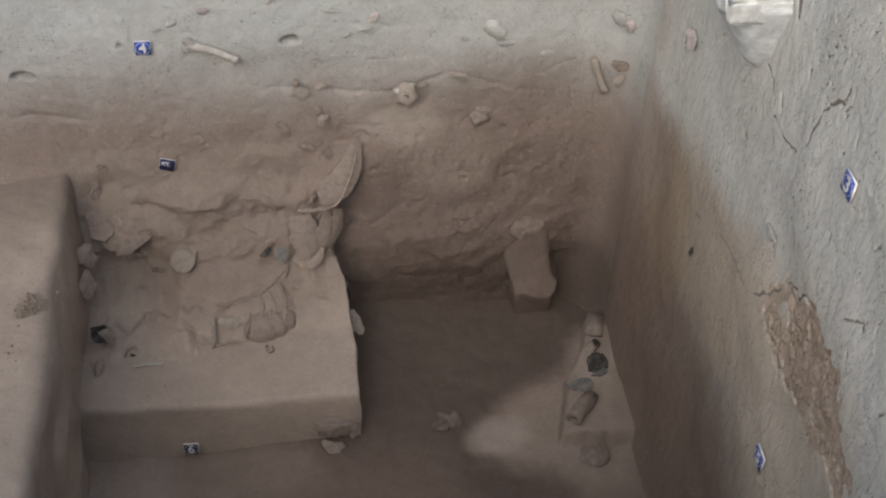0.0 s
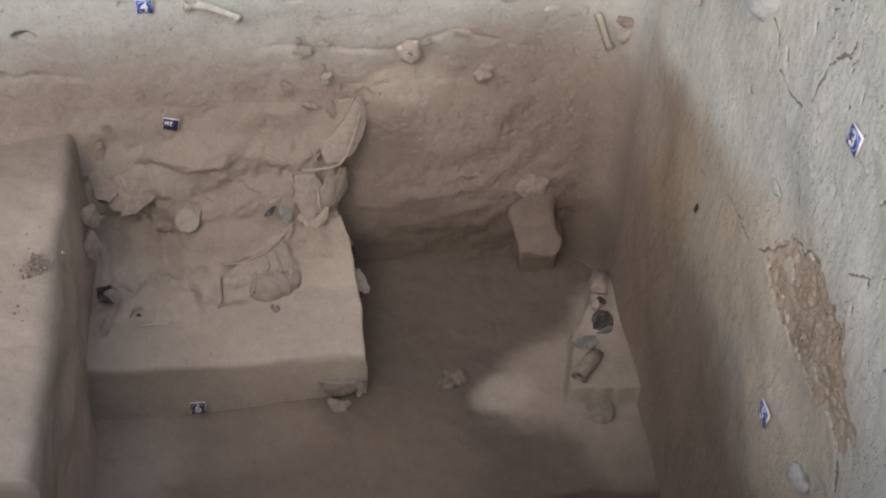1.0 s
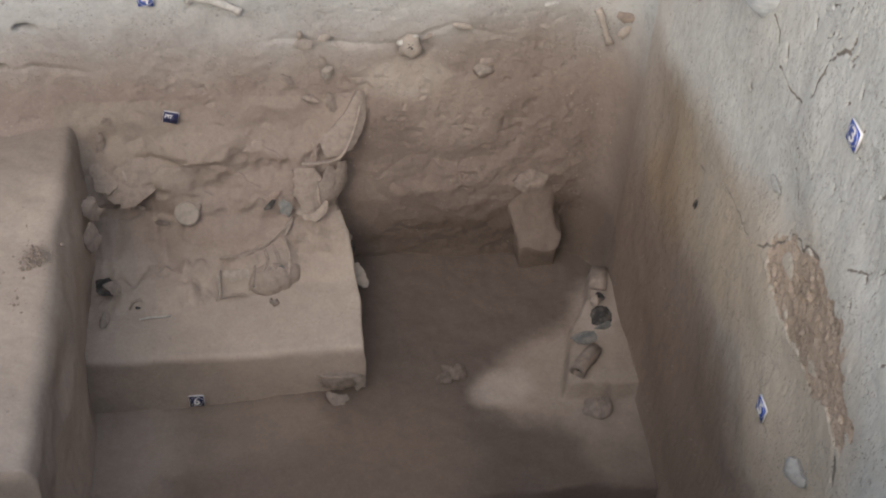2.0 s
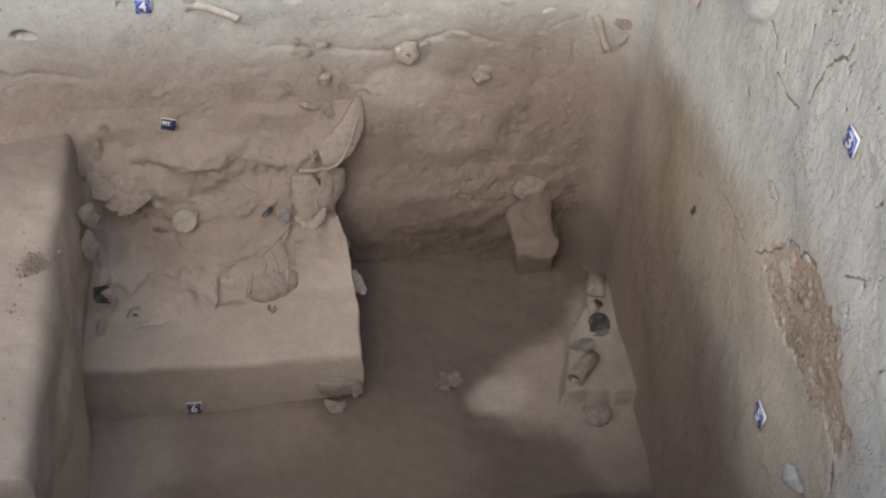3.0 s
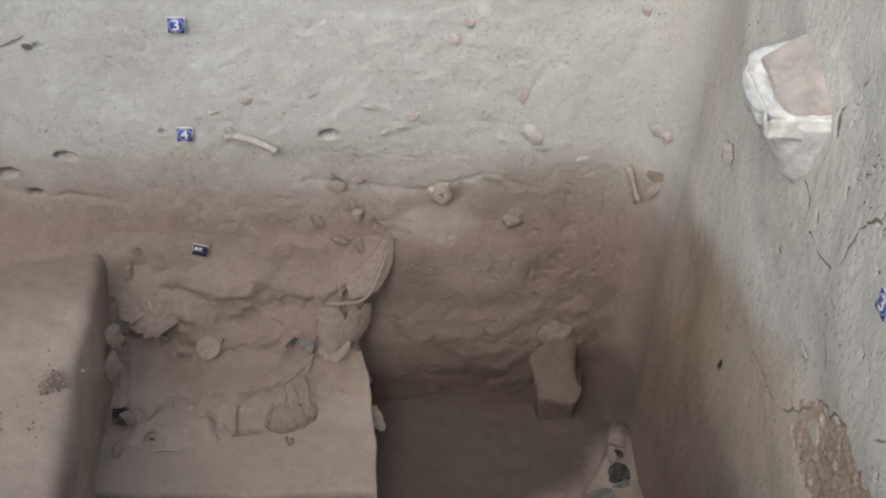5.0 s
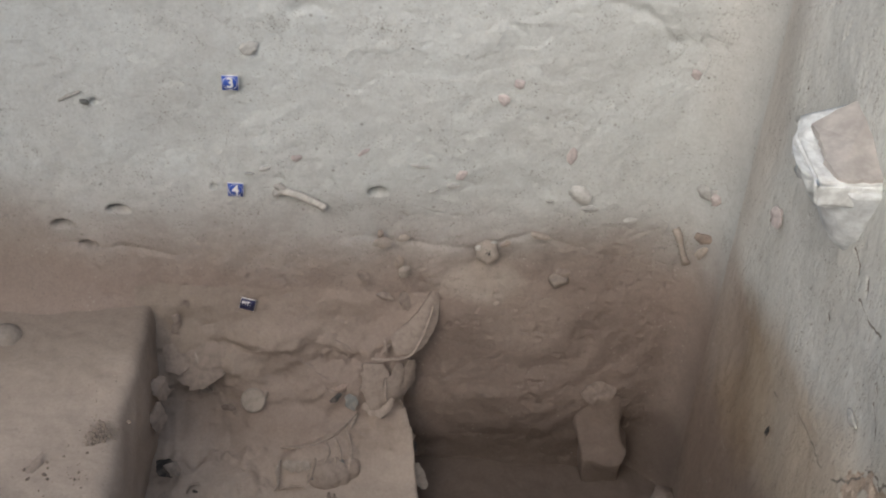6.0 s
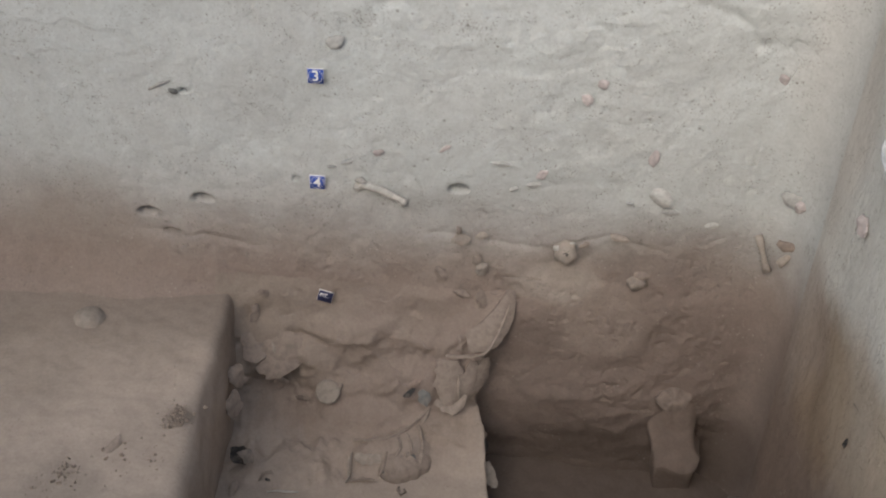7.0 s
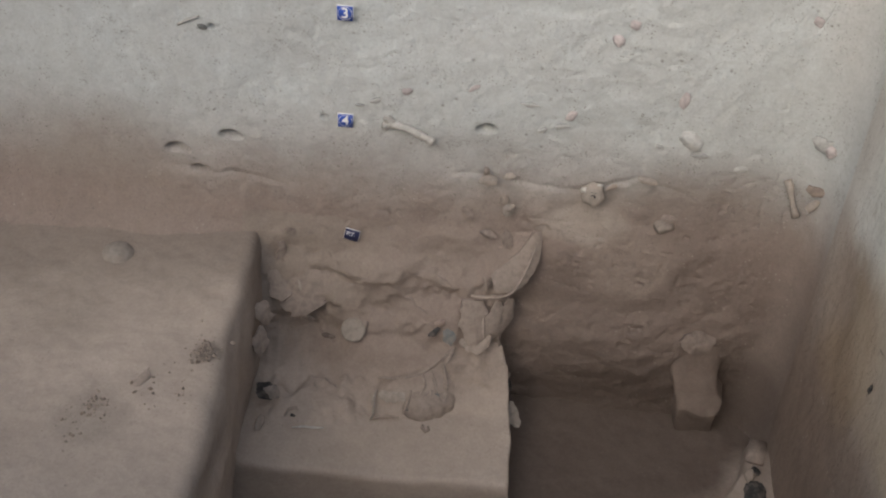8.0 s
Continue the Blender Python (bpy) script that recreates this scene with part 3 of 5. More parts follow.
def shell(w, h, bulge, thick, seed, jag=0.3, roll=0.0):
    """A broken piece of a pot, about w by h, bulging along its z, with a straight-broken, jagged outline."""
    rnd = random.Random(seed)
    segs, rings, count = 36, 6, 7 + seed % 4
    cuts = sorted((k + rnd.uniform(-0.38, 0.38)) / count for k in range(count))
    corner = [(2 * math.pi * c, 1.08 - jag * 1.5 * rnd.random()) for c in cuts]
    corner = [(corner[-1][0] - 2 * math.pi, corner[-1][1])] + corner + [(corner[0][0] + 2 * math.pi, corner[0][1])]
    rough = [rnd.uniform(-0.12, 0.06) for _ in range(segs)]
    bm = bmesh.new()

    def edge(a):
        for (a0, r0), (a1, r1) in zip(corner, corner[1:]):
            if a0 <= a <= a1:
                p0, p1 = Vector((r0 * math.cos(a0), r0 * math.sin(a0))), Vector((r1 * math.cos(a1), r1 * math.sin(a1)))
                d, way = p1 - p0, Vector((math.cos(a), math.sin(a)))
                den = way.x * d.y - way.y * d.x
                return (p0.x * d.y - p0.y * d.x) / den if abs(den) > 1e-6 else r0
        return 1.0

    def point(r, a, off):
        s = r * edge(a) * (1 + (rough[int(a / (2 * math.pi) * segs + 0.5) % segs] if r > 0.9 else 0))
        x, y = 0.5 * w * s * math.cos(a), 0.5 * h * s * math.sin(a)
        q = (x / (0.5 * w)) ** 2 + (1 - roll) * (y / (0.5 * h)) ** 2
        n = noise.noise(Vector((x * 22, y * 22, seed))) * 0.09 * min(w, h)
        return Vector((x, y, bulge * (0.6 - q) + off + n))

    sides = []
    for off in (0.0, -thick):
        mid = bm.verts.new(point(0, 0, off))
        ring = [[bm.verts.new(point((j + 1) / rings, 2 * math.pi * i / segs, off)) for i in range(segs)] for j in range(rings)]
        for i in range(segs):
            bm.faces.new((mid, ring[0][i], ring[0][(i + 1) % segs]))
            for j in range(rings - 1):
                bm.faces.new((ring[j][i], ring[j + 1][i], ring[j + 1][(i + 1) % segs], ring[j][(i + 1) % segs]))
        sides.append(ring[-1])
    for i in range(segs):
        f = bm.faces.new((sides[0][i], sides[0][(i + 1) % segs], sides[1][(i + 1) % segs], sides[1][i]))
        for e in f.edges:
            e.smooth = False
    return bm


def rock(sx, sy, sz, seed, rough=0.22, sub=3):
    bm = bmesh.new()
    bmesh.ops.create_icosphere(bm, subdivisions=sub, radius=1)
    for v in bm.verts:
        d = v.co.normalized()
        k = 1 + rough * noise.noise(d * 1.3 + Vector((seed, 0, 0))) * 1.6 + 0.4 * rough * noise.noise(d * 4 + Vector((0, seed, 0)))
        v.co = Vector((d.x * sx, d.y * sy, d.z * sz)) * k
    return bm


def tube(points, radii, segs=10, seed=0, wobble=0.08, flatten=1.0, hollow=0.0):
    """A body along a line of points with a radius at each; hollow: the share of the radius left open."""
    bm = bmesh.new()
    pts = [Vector(p) for p in points]
    loops = []
    for turn in ((1.0, hollow) if hollow else (1.0,)):
        row = []
        for i, p in enumerate(pts):
            t = (pts[min(i + 1, len(pts) - 1)] - pts[max(i - 1, 0)]).normalized()
            side = t.cross(Vector((0, 0, 1)) if abs(t.z) < 0.9 else Vector((0, 1, 0))).normalized()
            up = side.cross(t)
            ring = []
            for k in range(segs):
                a = 2 * math.pi * k / segs
                w = 1 + wobble * noise.noise(Vector((3 * math.cos(a), 3 * math.sin(a), i * 0.7 + seed)))
                ring.append(bm.verts.new(p + (side * math.cos(a) + up * math.sin(a) * flatten) * radii[i] * turn * w))
            row.append(ring)
        for a, b in zip(row, row[1:]):
            for k in range(segs):
                bm.faces.new((a[k], a[(k + 1) % segs], b[(k + 1) % segs], b[k]))
        loops.append(row)
    for end in (0, -1):
        if hollow:
            for k in range(segs):
                bm.faces.new((loops[0][end][k], loops[0][end][(k + 1) % segs], loops[1][end][(k + 1) % segs], loops[1][end][k]))
        else:
            bm.faces.new(loops[0][end])
    return bm


def turned(profile, segs=32, seed=0, wobble=0.0):
    """A body turned about z from (radius, height) pairs."""
    bm = bmesh.new()
    rows = []
    for r, z in profile:
        rows.append([bm.verts.new((r * math.cos(a) * (1 + wobble * noise.noise(Vector((2 * math.cos(a), 2 * math.sin(a), seed)))),
                                   r * math.sin(a) * (1 + wobble * noise.noise(Vector((2 * math.cos(a), 2 * math.sin(a), seed)))), z)) for a in (2 * math.pi * k / segs for k in range(segs))])
    for a, b in zip(rows, rows[1:]):
        for k in range(segs):
            bm.faces.new((a[k], a[(k + 1) % segs], b[(k + 1) % segs], b[k]))
    bm.faces.new(rows[0])
    bm.faces.new(rows[-1])
    return bm


def box(sx, sy, sz, bevel=0.0, cz=0.0):
    bm = bmesh.new()
    bmesh.ops.create_cube(bm, size=1)
    for v in bm.verts:
        v.co = Vector((v.co.x * sx, v.co.y * sy, v.co.z * sz + cz))
    if bevel:
        bmesh.ops.bevel(bm, geom=bm.edges[:], offset=bevel, segments=2, affect="EDGES")
    return bm


def text_mesh(words, size):
    curve = bpy.data.curves.new("numeral", "FONT")
    curve.body, curve.size, curve.align_x, curve.align_y, curve.extrude, curve.offset = words, size, "CENTER", "CENTER", 0.0008, size * 0.012
    ob = new("numeral", curve)
    bpy.context.view_layer.update()
    me = bpy.data.meshes.new_from_object(ob.evaluated_get(bpy.context.evaluated_depsgraph_get()))
    bpy.data.objects.remove(ob)
    return me


def marker(words, at, label, small=False, navy=False):
    """A square sign on a wall: white plate, painted face, white ring and the number of the soil layer."""
    w = 0.08
    ob = holder("layer_marker", at, label, "sign", "layer markers")
    part("plate", box(w, w * (0.8 if small else 1), 0.009, 0.001, 0.0075), white_enamel, ob)
    face = part("painted_face", box(w * (0.96 if small else 0.94), w * (0.765 if small else 0.94), 0.0016, 0, 0.0128), navy_enamel if small or navy else blue_enamel, ob)
    if not small:
        ring = part("ring", turned([(w * 0.43, 0.0128), (w * 0.43, 0.0143), (w * 0.405, 0.0143), (w * 0.405, 0.0128)], 40), white_enamel, face, "thin white ring")
        bm = bmesh.new()
        bm.from_mesh(ring.data)
        bmesh.ops.delete(bm, geom=[f for f in bm.faces if len(f.verts) > 4], context="FACES_ONLY")
        bm.to_mesh(ring.data)
        bm.free()
    me = text_mesh(words, 0.030 if small else 0.075)
    me.materials.clear()
    me.materials.append(white_enamel)
    num = new("numeral", me)
    num.parent = face
    num.matrix_basis = Matrix.Translation((-0.008 if small else 0, 0.004 if small else 0, 0.0152))
    tagged(num, "white painted lettering" if small else "white painted numeral")
    return ob


SOUTH, WEST, UP = (0, -1, 0), (-1, 0, 0), (0, 0, 1)

# ---- layer markers ----
marker("3", on((-2.45, -0.004, 2.50), SOUTH, 1), "square blue sign numbered three on the back wall")
marker("4", on((-2.45, -0.006, 1.897), SOUTH, 0), "square blue sign numbered four on the back wall")
marker("PIT.", on((-2.409, -0.062, 1.203), (0, -0.97, 0.22), -13), "small navy sign lettered PIT on the earth bank", True)
marker("3", on((-0.008, -2.363, 2.93), (-1, 0.0, 0.0), 0), "square blue sign numbered three on the hacked wall")
marker("5", on((-0.039, -2.467, 1.675), (-1, 0.0, 0.0), 0), "square blue sign numbered five on the hacked wall")
marker("6", on((-2.365, -1.015, 0.032), (0, -0.99, 0.1), 0), "square dark blue sign numbered six at the platform foot", navy=True)


# ---- finds in the back wall ----
def long_bone(at, length, r, label, seed, bend=0.12):
    ob = holder("long_bone", at, label, "bone", "bones")
    xs = np.linspace(-0.5, 0.5, 15)
    rad = [r * (1 + 0.55 * max(0, (abs(s) - 0.3) / 0.2) ** 1.5 * (0.8 if s < 0 else 0.25)) for s in xs]
    part("shaft", tube([(length * s, -bend * length * s * s * 2, r * 0.4) for s in xs], rad, 12, seed, 0.25), bone_stuff, ob)
    part("joint", rock(r * 1.5, r * 1.2, r * 1.1, seed + 3, 0.35), bone_stuff, ob, at=Matrix.Translation((-0.5 * length, -bend * length * 0.5 + r * 0.9, r * 0.4)))
    part("broken_end", rock(r * 0.5, r * 1.25, r * 0.9, seed + 7, 0.3), bone_stuff, ob, at=Matrix.Translation((0.47 * length, -bend * length * 0.45, r * 0.4)))
    part("joint", rock(r * 1.3, r * 1.2, r * 1.1, seed + 5, 0.35), bone_stuff, ob, at=Matrix.Translation((-0.5 * length, -bend * length * 0.5 - r * 1.0, r * 0.4)))
    return ob


long_bone(on((-2.115, -0.006, 1.868), SOUTH, -23), 0.25, 0.019, "long pale bone with a knuckle end in the wall", 1)
thing("bone", tube([(-0.10, 0, 0), (-0.06, 0.004, 0.012), (0.0, 0.0, 0.016), (0.06, -0.004, 0.020), (0.095, 0.0, 0.016)], [0.020, 0.018, 0.014, 0.017, 0.022], 10, 2, 0.35, 0.7), pale_clay, on((-0.178, -0.068, 1.695), (-0.3, -0.9, 0.25), -62), "pale bone hanging out of the wall corner", "bone", "bones")


def wall_sherd(at, w, h, bulge, material, label, seed, jag=0.25, thick=0.008):
    return thing("sherd", shell(w, h, bulge, thick, seed, jag), material, at, label, "sherd", "sherds")


def wall_stone(at, sx, sy, sz, material, label, seed, rough=0.25):
    return thing("stone", rock(sx, sy, sz, seed, rough), material, at, label, "stone", "stones")


IN_WALL = "set in the back earth wall"
for x, z, sx, sz, seed in ((-2.147, 2.089, 0.028, 0.018, 1), (-1.818, 2.139, 0.032, 0.012, 2), (-1.329, 2.028, 0.032, 0.022, 3), (-0.795, 2.168, 0.045, 0.025, 4), (-1.092, 2.555, 0.024, 0.026, 5), (-1.156, 2.466, 0.030, 0.026, 6), (-0.265, 2.65, 0.028, 0.024, 7)):
    wall_stone(on((x, -0.002, z), SOUTH, 20 * seed), sx, sz, 0.005, upper_red, "reddish fired clay lump " + IN_WALL, seed)
for x, z, w, h, spin, seed in ((-1.537, 2.071, 0.10, 0.03, -5, 11), (-1.365, 1.964, 0.09, 0.035, 10, 12), (-1.46, 1.93, 0.06, 0.03, 30, 13), (-0.874, 1.891, 0.05, 0.025, 0, 14), (-0.446, 1.793, 0.09, 0.05, 15, 15), (-2.30, 2.02, 0.07, 0.03, 20, 16), (-2.38, 1.985, 0.05, 0.02, 0, 17)):
    wall_sherd(on((x, -0.004, z), SOUTH, spin), w, h, 0.008, upper_clay, "thin buff potsherd " + IN_WALL, seed)
wall_sherd(on((-0.727, -0.012, 1.945), (-0.1, -0.9, 0.1), -40), 0.16, 0.10, 0.03, upper_clay, "large pale bulging potsherd " + IN_WALL, 21)
wall_sherd(on((-0.672, -0.012, 1.863), (0, -0.95, 0.2), 0), 0.11, 0.045, 0.015, upper_clay, "narrow buff potsherd below a larger one", 22)
wall_sherd(on((-1.714, -0.02, 1.605), (0, -0.75, 0.6), 5), 0.12, 0.075, 0.02, pale_clay, "pale potsherd jutting from the back earth wall", 23, 0.35, 0.014)
wall_sherd(on((-1.72, -0.012, 1.655), (0.2, -0.9, 0.2), 50), 0.06, 0.05, 0.02, buff, "small buff potsherd above a pale one", 24, 0.35)
wall_sherd(on((-1.603, -0.012, 1.633), (0, -0.8, 0.5), 10), 0.075, 0.05, 0.015, pale_clay, "small pale potsherd jutting from the back wall", 25, 0.3, 0.012)
wall_sherd(on((-0.903, -0.022, 1.69), (0, -0.8, 0.5), -10), 0.12, 0.05, 0.025, pale_clay, "curved pale rim sherd jutting from the wall", 26, 0.2, 0.018)
wall_sherd(on((-1.07, -0.01, 1.62), (0, -0.9, 0.4), 25), 0.07, 0.03, 0.01, buff, "thin buff potsherd " + IN_WALL, 27)
wall_stone(on((-1.592, -0.03, 1.44), (0.2, -0.9, 0.2), 60), 0.034, 0.026, 0.03, pale_clay, "pale pointed stone jutting from the back wall", 31, 0.4)
wall_sherd(on((-1.62, -0.02, 1.475), (0, -0.9, 0.2), 100), 0.10, 0.06, 0.02, buff, "buff potsherd over a pointed stone", 32, 0.3)
wall_sherd(on((-1.80, -0.028, 1.38), (0, -0.95, 0.2), -60), 0.13, 0.075, 0.02, bank_clay, "buff potsherd lying flush in the brown wall", 33, 0.3)
wall_stone(on((-0.774, -0.035, 1.42), (0, -0.9, 0.3), 0), 0.055, 0.038, 0.035, field_stone, "rounded stone jutting from the brown wall", 34)
wall_sherd(on((-0.76, -0.03, 1.465), (0, -0.8, 0.5), 0), 0.10, 0.06, 0.02, bank_clay, "buff potsherd lying over a rounded stone", 35)
wall_stone(on((-0.885, -0.045, 0.775), (0, -0.95, 0.2), 0), 0.045, 0.045, 0.04, wall_clay, "rounded stone in the brown pit wall", 36, 0.15)
wall_sherd(on((-0.475, -0.118, 0.69), (0.05, -0.85, 0.5), 0), 0.20, 0.15, 0.012, wall_clay, "large rounded pale potsherd in the pit wall", 37, 0.10, 0.018)
wall_sherd(on((-0.60, -0.06, 0.74), (-0.3, -0.85, 0.4), 40), 0.13, 0.11, 0.015, wall_clay, "buff potsherd beside a larger one", 38, 0.3)
wall_sherd(on((-0.85, -0.06, 0.92), (0, -0.9, 0.3), 10), 0.14, 0.05, 0.02, wall_clay, "buff potsherd lying flush in the pit wall", 39, 0.3)
wall_sherd(on((-0.70, -0.05, 0.83), (0, -0.9, 0.3), -30), 0.10, 0.06, 0.02, wall_clay, "buff potsherd lying flush in the pit wall", 40, 0.3)
wall_sherd(on((-1.583, -0.05, 1.255), (0.25, -0.9, 0.25), 15), 0.085, 0.15, 0.012, bank_clay, "leaf-shaped buff potsherd on the earth bank", 41, 0.3)
wall_sherd(on((-1.68, -0.05, 1.27), (0, -0.9, 0.3), 70), 0.05, 0.11, 0.02, bank_clay, "buff potsherd lying on the earth bank", 42, 0.3)
wall_sherd(on((-2.745, -0.075, 1.20), (0.4, -0.85, 0.2), 20), 0.07, 0.11, 0.012, bank_clay, "buff potsherd on edge beside the balk", 43, 0.6, 0.012)
wall_sherd(on((-2.80, -0.095, 1.07), (0.5, -0.85, 0.1), -5), 0.09, 0.17, 0.012, bank_clay, "long buff potsherd on edge beside the balk", 44, 0.6, 0.012)
wall_stone(on((-2.357, 0.0, 2.679), SOUTH, 0), 0.04, 0.035, 0.008, upper_clay, "pale stone " + IN_WALL, 45, 0.3)
wall_sherd(on((-0.088, -0.118, 1.785), (-0.4, -0.85, 0.3), 10), 0.11, 0.07, 0.015, wall_clay, "brown potsherd in the wall corner above a bone", 28, 0.4, 0.02)
wall_sherd(on((-0.088, -0.125, 1.692), (-0.45, -0.8, 0.3), 60), 0.11, 0.06, 0.025, pale_clay, "pale potsherd beside a bone in the corner", 29, 0.4, 0.018)
splinter = thing("bone", tube([(-0.06, 0, 0), (0, 0.006, 0.004), (0.06, 0.0, 0)], [0.006, 0.011, 0.005], 8, 3, 0.3), bone_stuff, on((-3.21, -0.002, 2.385), SOUTH, 28), "pale bone splinter " + IN_WALL, "bone", "bones")
wall_stone(on((-3.145, -0.002, 2.355), SOUTH, -10), 0.022, 0.012, 0.008, grey_clay, "grey charcoal lump " + IN_WALL, 47, 0.4)


def build_vertebra():
    ob = holder("vertebra", on((-1.169, -0.03, 1.583), (0.05, -0.85, 0.45)), "round pale vertebra with a pierced dark centre", "bone", "bones")
    part("body", rock(0.058, 0.060, 0.030, 8, 0.22), pale_clay, ob)
    for k, (x, y, w, spin) in enumerate(((0.0, 0.0, 0.014, 10), (0.010, -0.010, 0.010, 70), (-0.006, 0.012, 0.008, 40), (0.012, 0.008, 0.007, 0))):
        # Black lumps set on the surface paint the shade of the pierced holes.
        part("hollow", rock(w, w * 0.55, 0.006, k, 0.5, 2), black_clay, ob, "black inset for the shade of a hollow", pose(x, y, 0.0275, 0, 0, spin))
    part("spur", rock(0.022, 0.014, 0.014, 4, 0.4, 2), bone_stuff, ob, at=Matrix.Translation((0.03, 0.045, 0.004)))
    part("spur", rock(0.020, 0.016, 0.014, 6, 0.4, 2), bone_stuff, ob, at=Matrix.Translation((-0.045, 0.02, 0.006)))


build_vertebra()
wall_sherd(on((-0.108, -0.092, 2.045), (-0.45, -0.85, 0.1), 30), 0.12, 0.13, 0.03, upper_clay, "grey buff pot neck in the wall corner", 30, 0.35, 0.014)
wall_stone(on((-0.075, -0.125, 2.025), (-0.5, -0.85, 0), 0), 0.026, 0.03, 0.014, upper_red, "reddish lump inside a pot neck", 48)


# ---- the wedge of stone in the hacked wall ----
def build_wedge():
    ob = holder("stone_wedge", Matrix.Translation((-0.01, -1.37, 3.10)), "broken white stone block wedged in the hacked wall with plaster", "stone block")
    bm = bmesh.new()
    top = [(0.08, 0.12), (-0.17, 0.21), (-0.205, 0.10), (-0.205, -0.225), (0.06, -0.225)]
    low = [(0.10, 0.14, -0.22), (-0.15, 0.18, -0.13), (-0.185, 0.08, -0.14), (-0.19, -0.205, -0.11), (0.06, -0.215, -0.11)]
    rise = lambda x, y: 0.62 * (x + 0.205) * min(1, max(0, (y + 0.22) / 0.30))
    a, b = [bm.verts.new((x, y, rise(x, y))) for x, y in top], [bm.verts.new(p) for p in low]
    bm.faces.new(a)
    bm.faces.new(b)
    for i in range(5):
        bm.faces.new((a[i], a[(i + 1) % 5], b[(i + 1) % 5], b[i]))
    bmesh.ops.bevel(bm, geom=bm.edges[:], offset=0.010, segments=2, affect="EDGES")
    bmesh.ops.triangulate(bm, faces=bm.faces)
    bmesh.ops.subdivide_edges(bm, edges=bm.edges[:], cuts=5, use_grid_fill=True)
    for v in bm.verts:
        side = float(smooth(0.0, 0.035, np.array(rise(v.co.x, v.co.y) - v.co.z)))
        v.co += Vector((noise.noise(v.co * 18), noise.noise(v.co * 18 + Vector((5, 0, 0))), 0.5 * noise.noise(v.co * 18 + Vector((0, 5, 0))))) * (0.003 + 0.022 * side)
    part("stone", bm, white_stone, ob, "rough broken white stone")
    bm = bmesh.new()
    count = 40
    mid_x, mid_y = -0.045, -0.04
    loop = []
    for lift in (0.013, -0.012):
        row = []
        for k in range(count):
            ang = 2 * math.pi * k / count
            c, sn = math.cos(ang), math.sin(ang)
            reach = min(0.10 / abs(c) if abs(c) > 1e-3 else 9, 0.165 / abs(sn) if abs(sn) > 1e-3 else 9)
            reach *= 1 + (0.22 * noise.noise(Vector((3 * c, 3 * sn, 2))) + 0.10 * noise.noise(Vector((9 * c, 9 * sn, 4))) if c < 0.2 else 0)
            x, y = mid_x + reach * c, mid_y + reach * sn
            row.append(bm.verts.new((x, y, rise(x, y) + lift)))
        loop.append(row)
    peak = bm.verts.new((mid_x, mid_y, rise(mid_x, mid_y) + 0.013))
    for k in range(count):
        bm.faces.new((peak, loop[0][k], loop[0][(k + 1) % count]))
        bm.faces.new((loop[0][k], loop[0][(k + 1) % count], loop[1][(k + 1) % count], loop[1][k]))
    part("smooth_face", bm, brown_face, ob, "smooth greyish brown worked face", flat=True)
    bm = bmesh.new()
    rows = []
    for k in range(14):
        s = k / 13
        half = 0.210 * (1 - s) ** 0.75 + 0.012
        out = 0.245 * (1 - s) ** 0.75 + 0.02
        row = []
        for i in range(15):
            a = math.pi * i / 14
            p = Vector((0.04 - out * math.sin(a) ** 0.7, -0.015 - 0.075 * s + half * math.cos(a), -0.03 - 0.345 * s))
            p += Vector((noise.noise(p * 16), noise.noise(p * 16 + Vector((3, 0, 0))), 0)) * 0.018
            row.append(bm.verts.new(p))
        rows.append(row)
    for r0, r1 in zip(rows, rows[1:]):
        for i in range(14):
            bm.faces.new((r0[i], r0[i + 1], r1[i + 1], r1[i]))
    bm.faces.new(rows[0])
    bm.faces.new(rows[-1])
    part("plaster_seat", bm, white_plaster, ob, "white plaster tapering to a point")


build_wedge()
wall_sherd(on((-0.018, -0.79, 2.40), (-0.97, -0.1, 0.1), 20), 0.12, 0.11, 0.008, upper_red, "round pale potsherd in the hacked wall", 51)
wall_sherd(on((-0.035, -2.785, 1.725), (-0.9, -0.2, 0.4), 10), 0.14, 0.10, 0.03, upper_clay, "pale potsherd jutting from the hacked wall", 52, 0.3, 0.02)
wall_stone(on((-0.012, -1.33, 1.645), WEST, 0), 0.012, 0.026, 0.008, black_clay, "small dark pebble in the hacked wall", 53)
wall_stone(on((0.0, -1.95, 2.34), WEST, 0), 0.045, 0.02, 0.010, upper_clay, "pale clay lump in the hacked wall", 54, 0.4)


# ---- the bank and platform ----
def build_disc():
    ob = holder("clay_disc", on((-2.378, -0.248, 0.675), (0.02, -0.72, 0.69)), "round flat clay lid stuck in the earth bank", "clay lid")
    part("lid", turned([(0.058, -0.02), (0.066, -0.014), (0.068, 0.004), (0.064, 0.011), (0.056, 0.012), (0.050, 0.010), (0.010, 0.0105)], 40, 3, 0.03), pale_clay, ob)
    part("lug", rock(0.018, 0.024, 0.014, 5, 0.3, 2), buff, ob, "broken clay lug", Matrix.Translation((0.062, 0.035, -0.004)))


build_disc()
CAMWARD = (0.0, -0.68, 0.73)


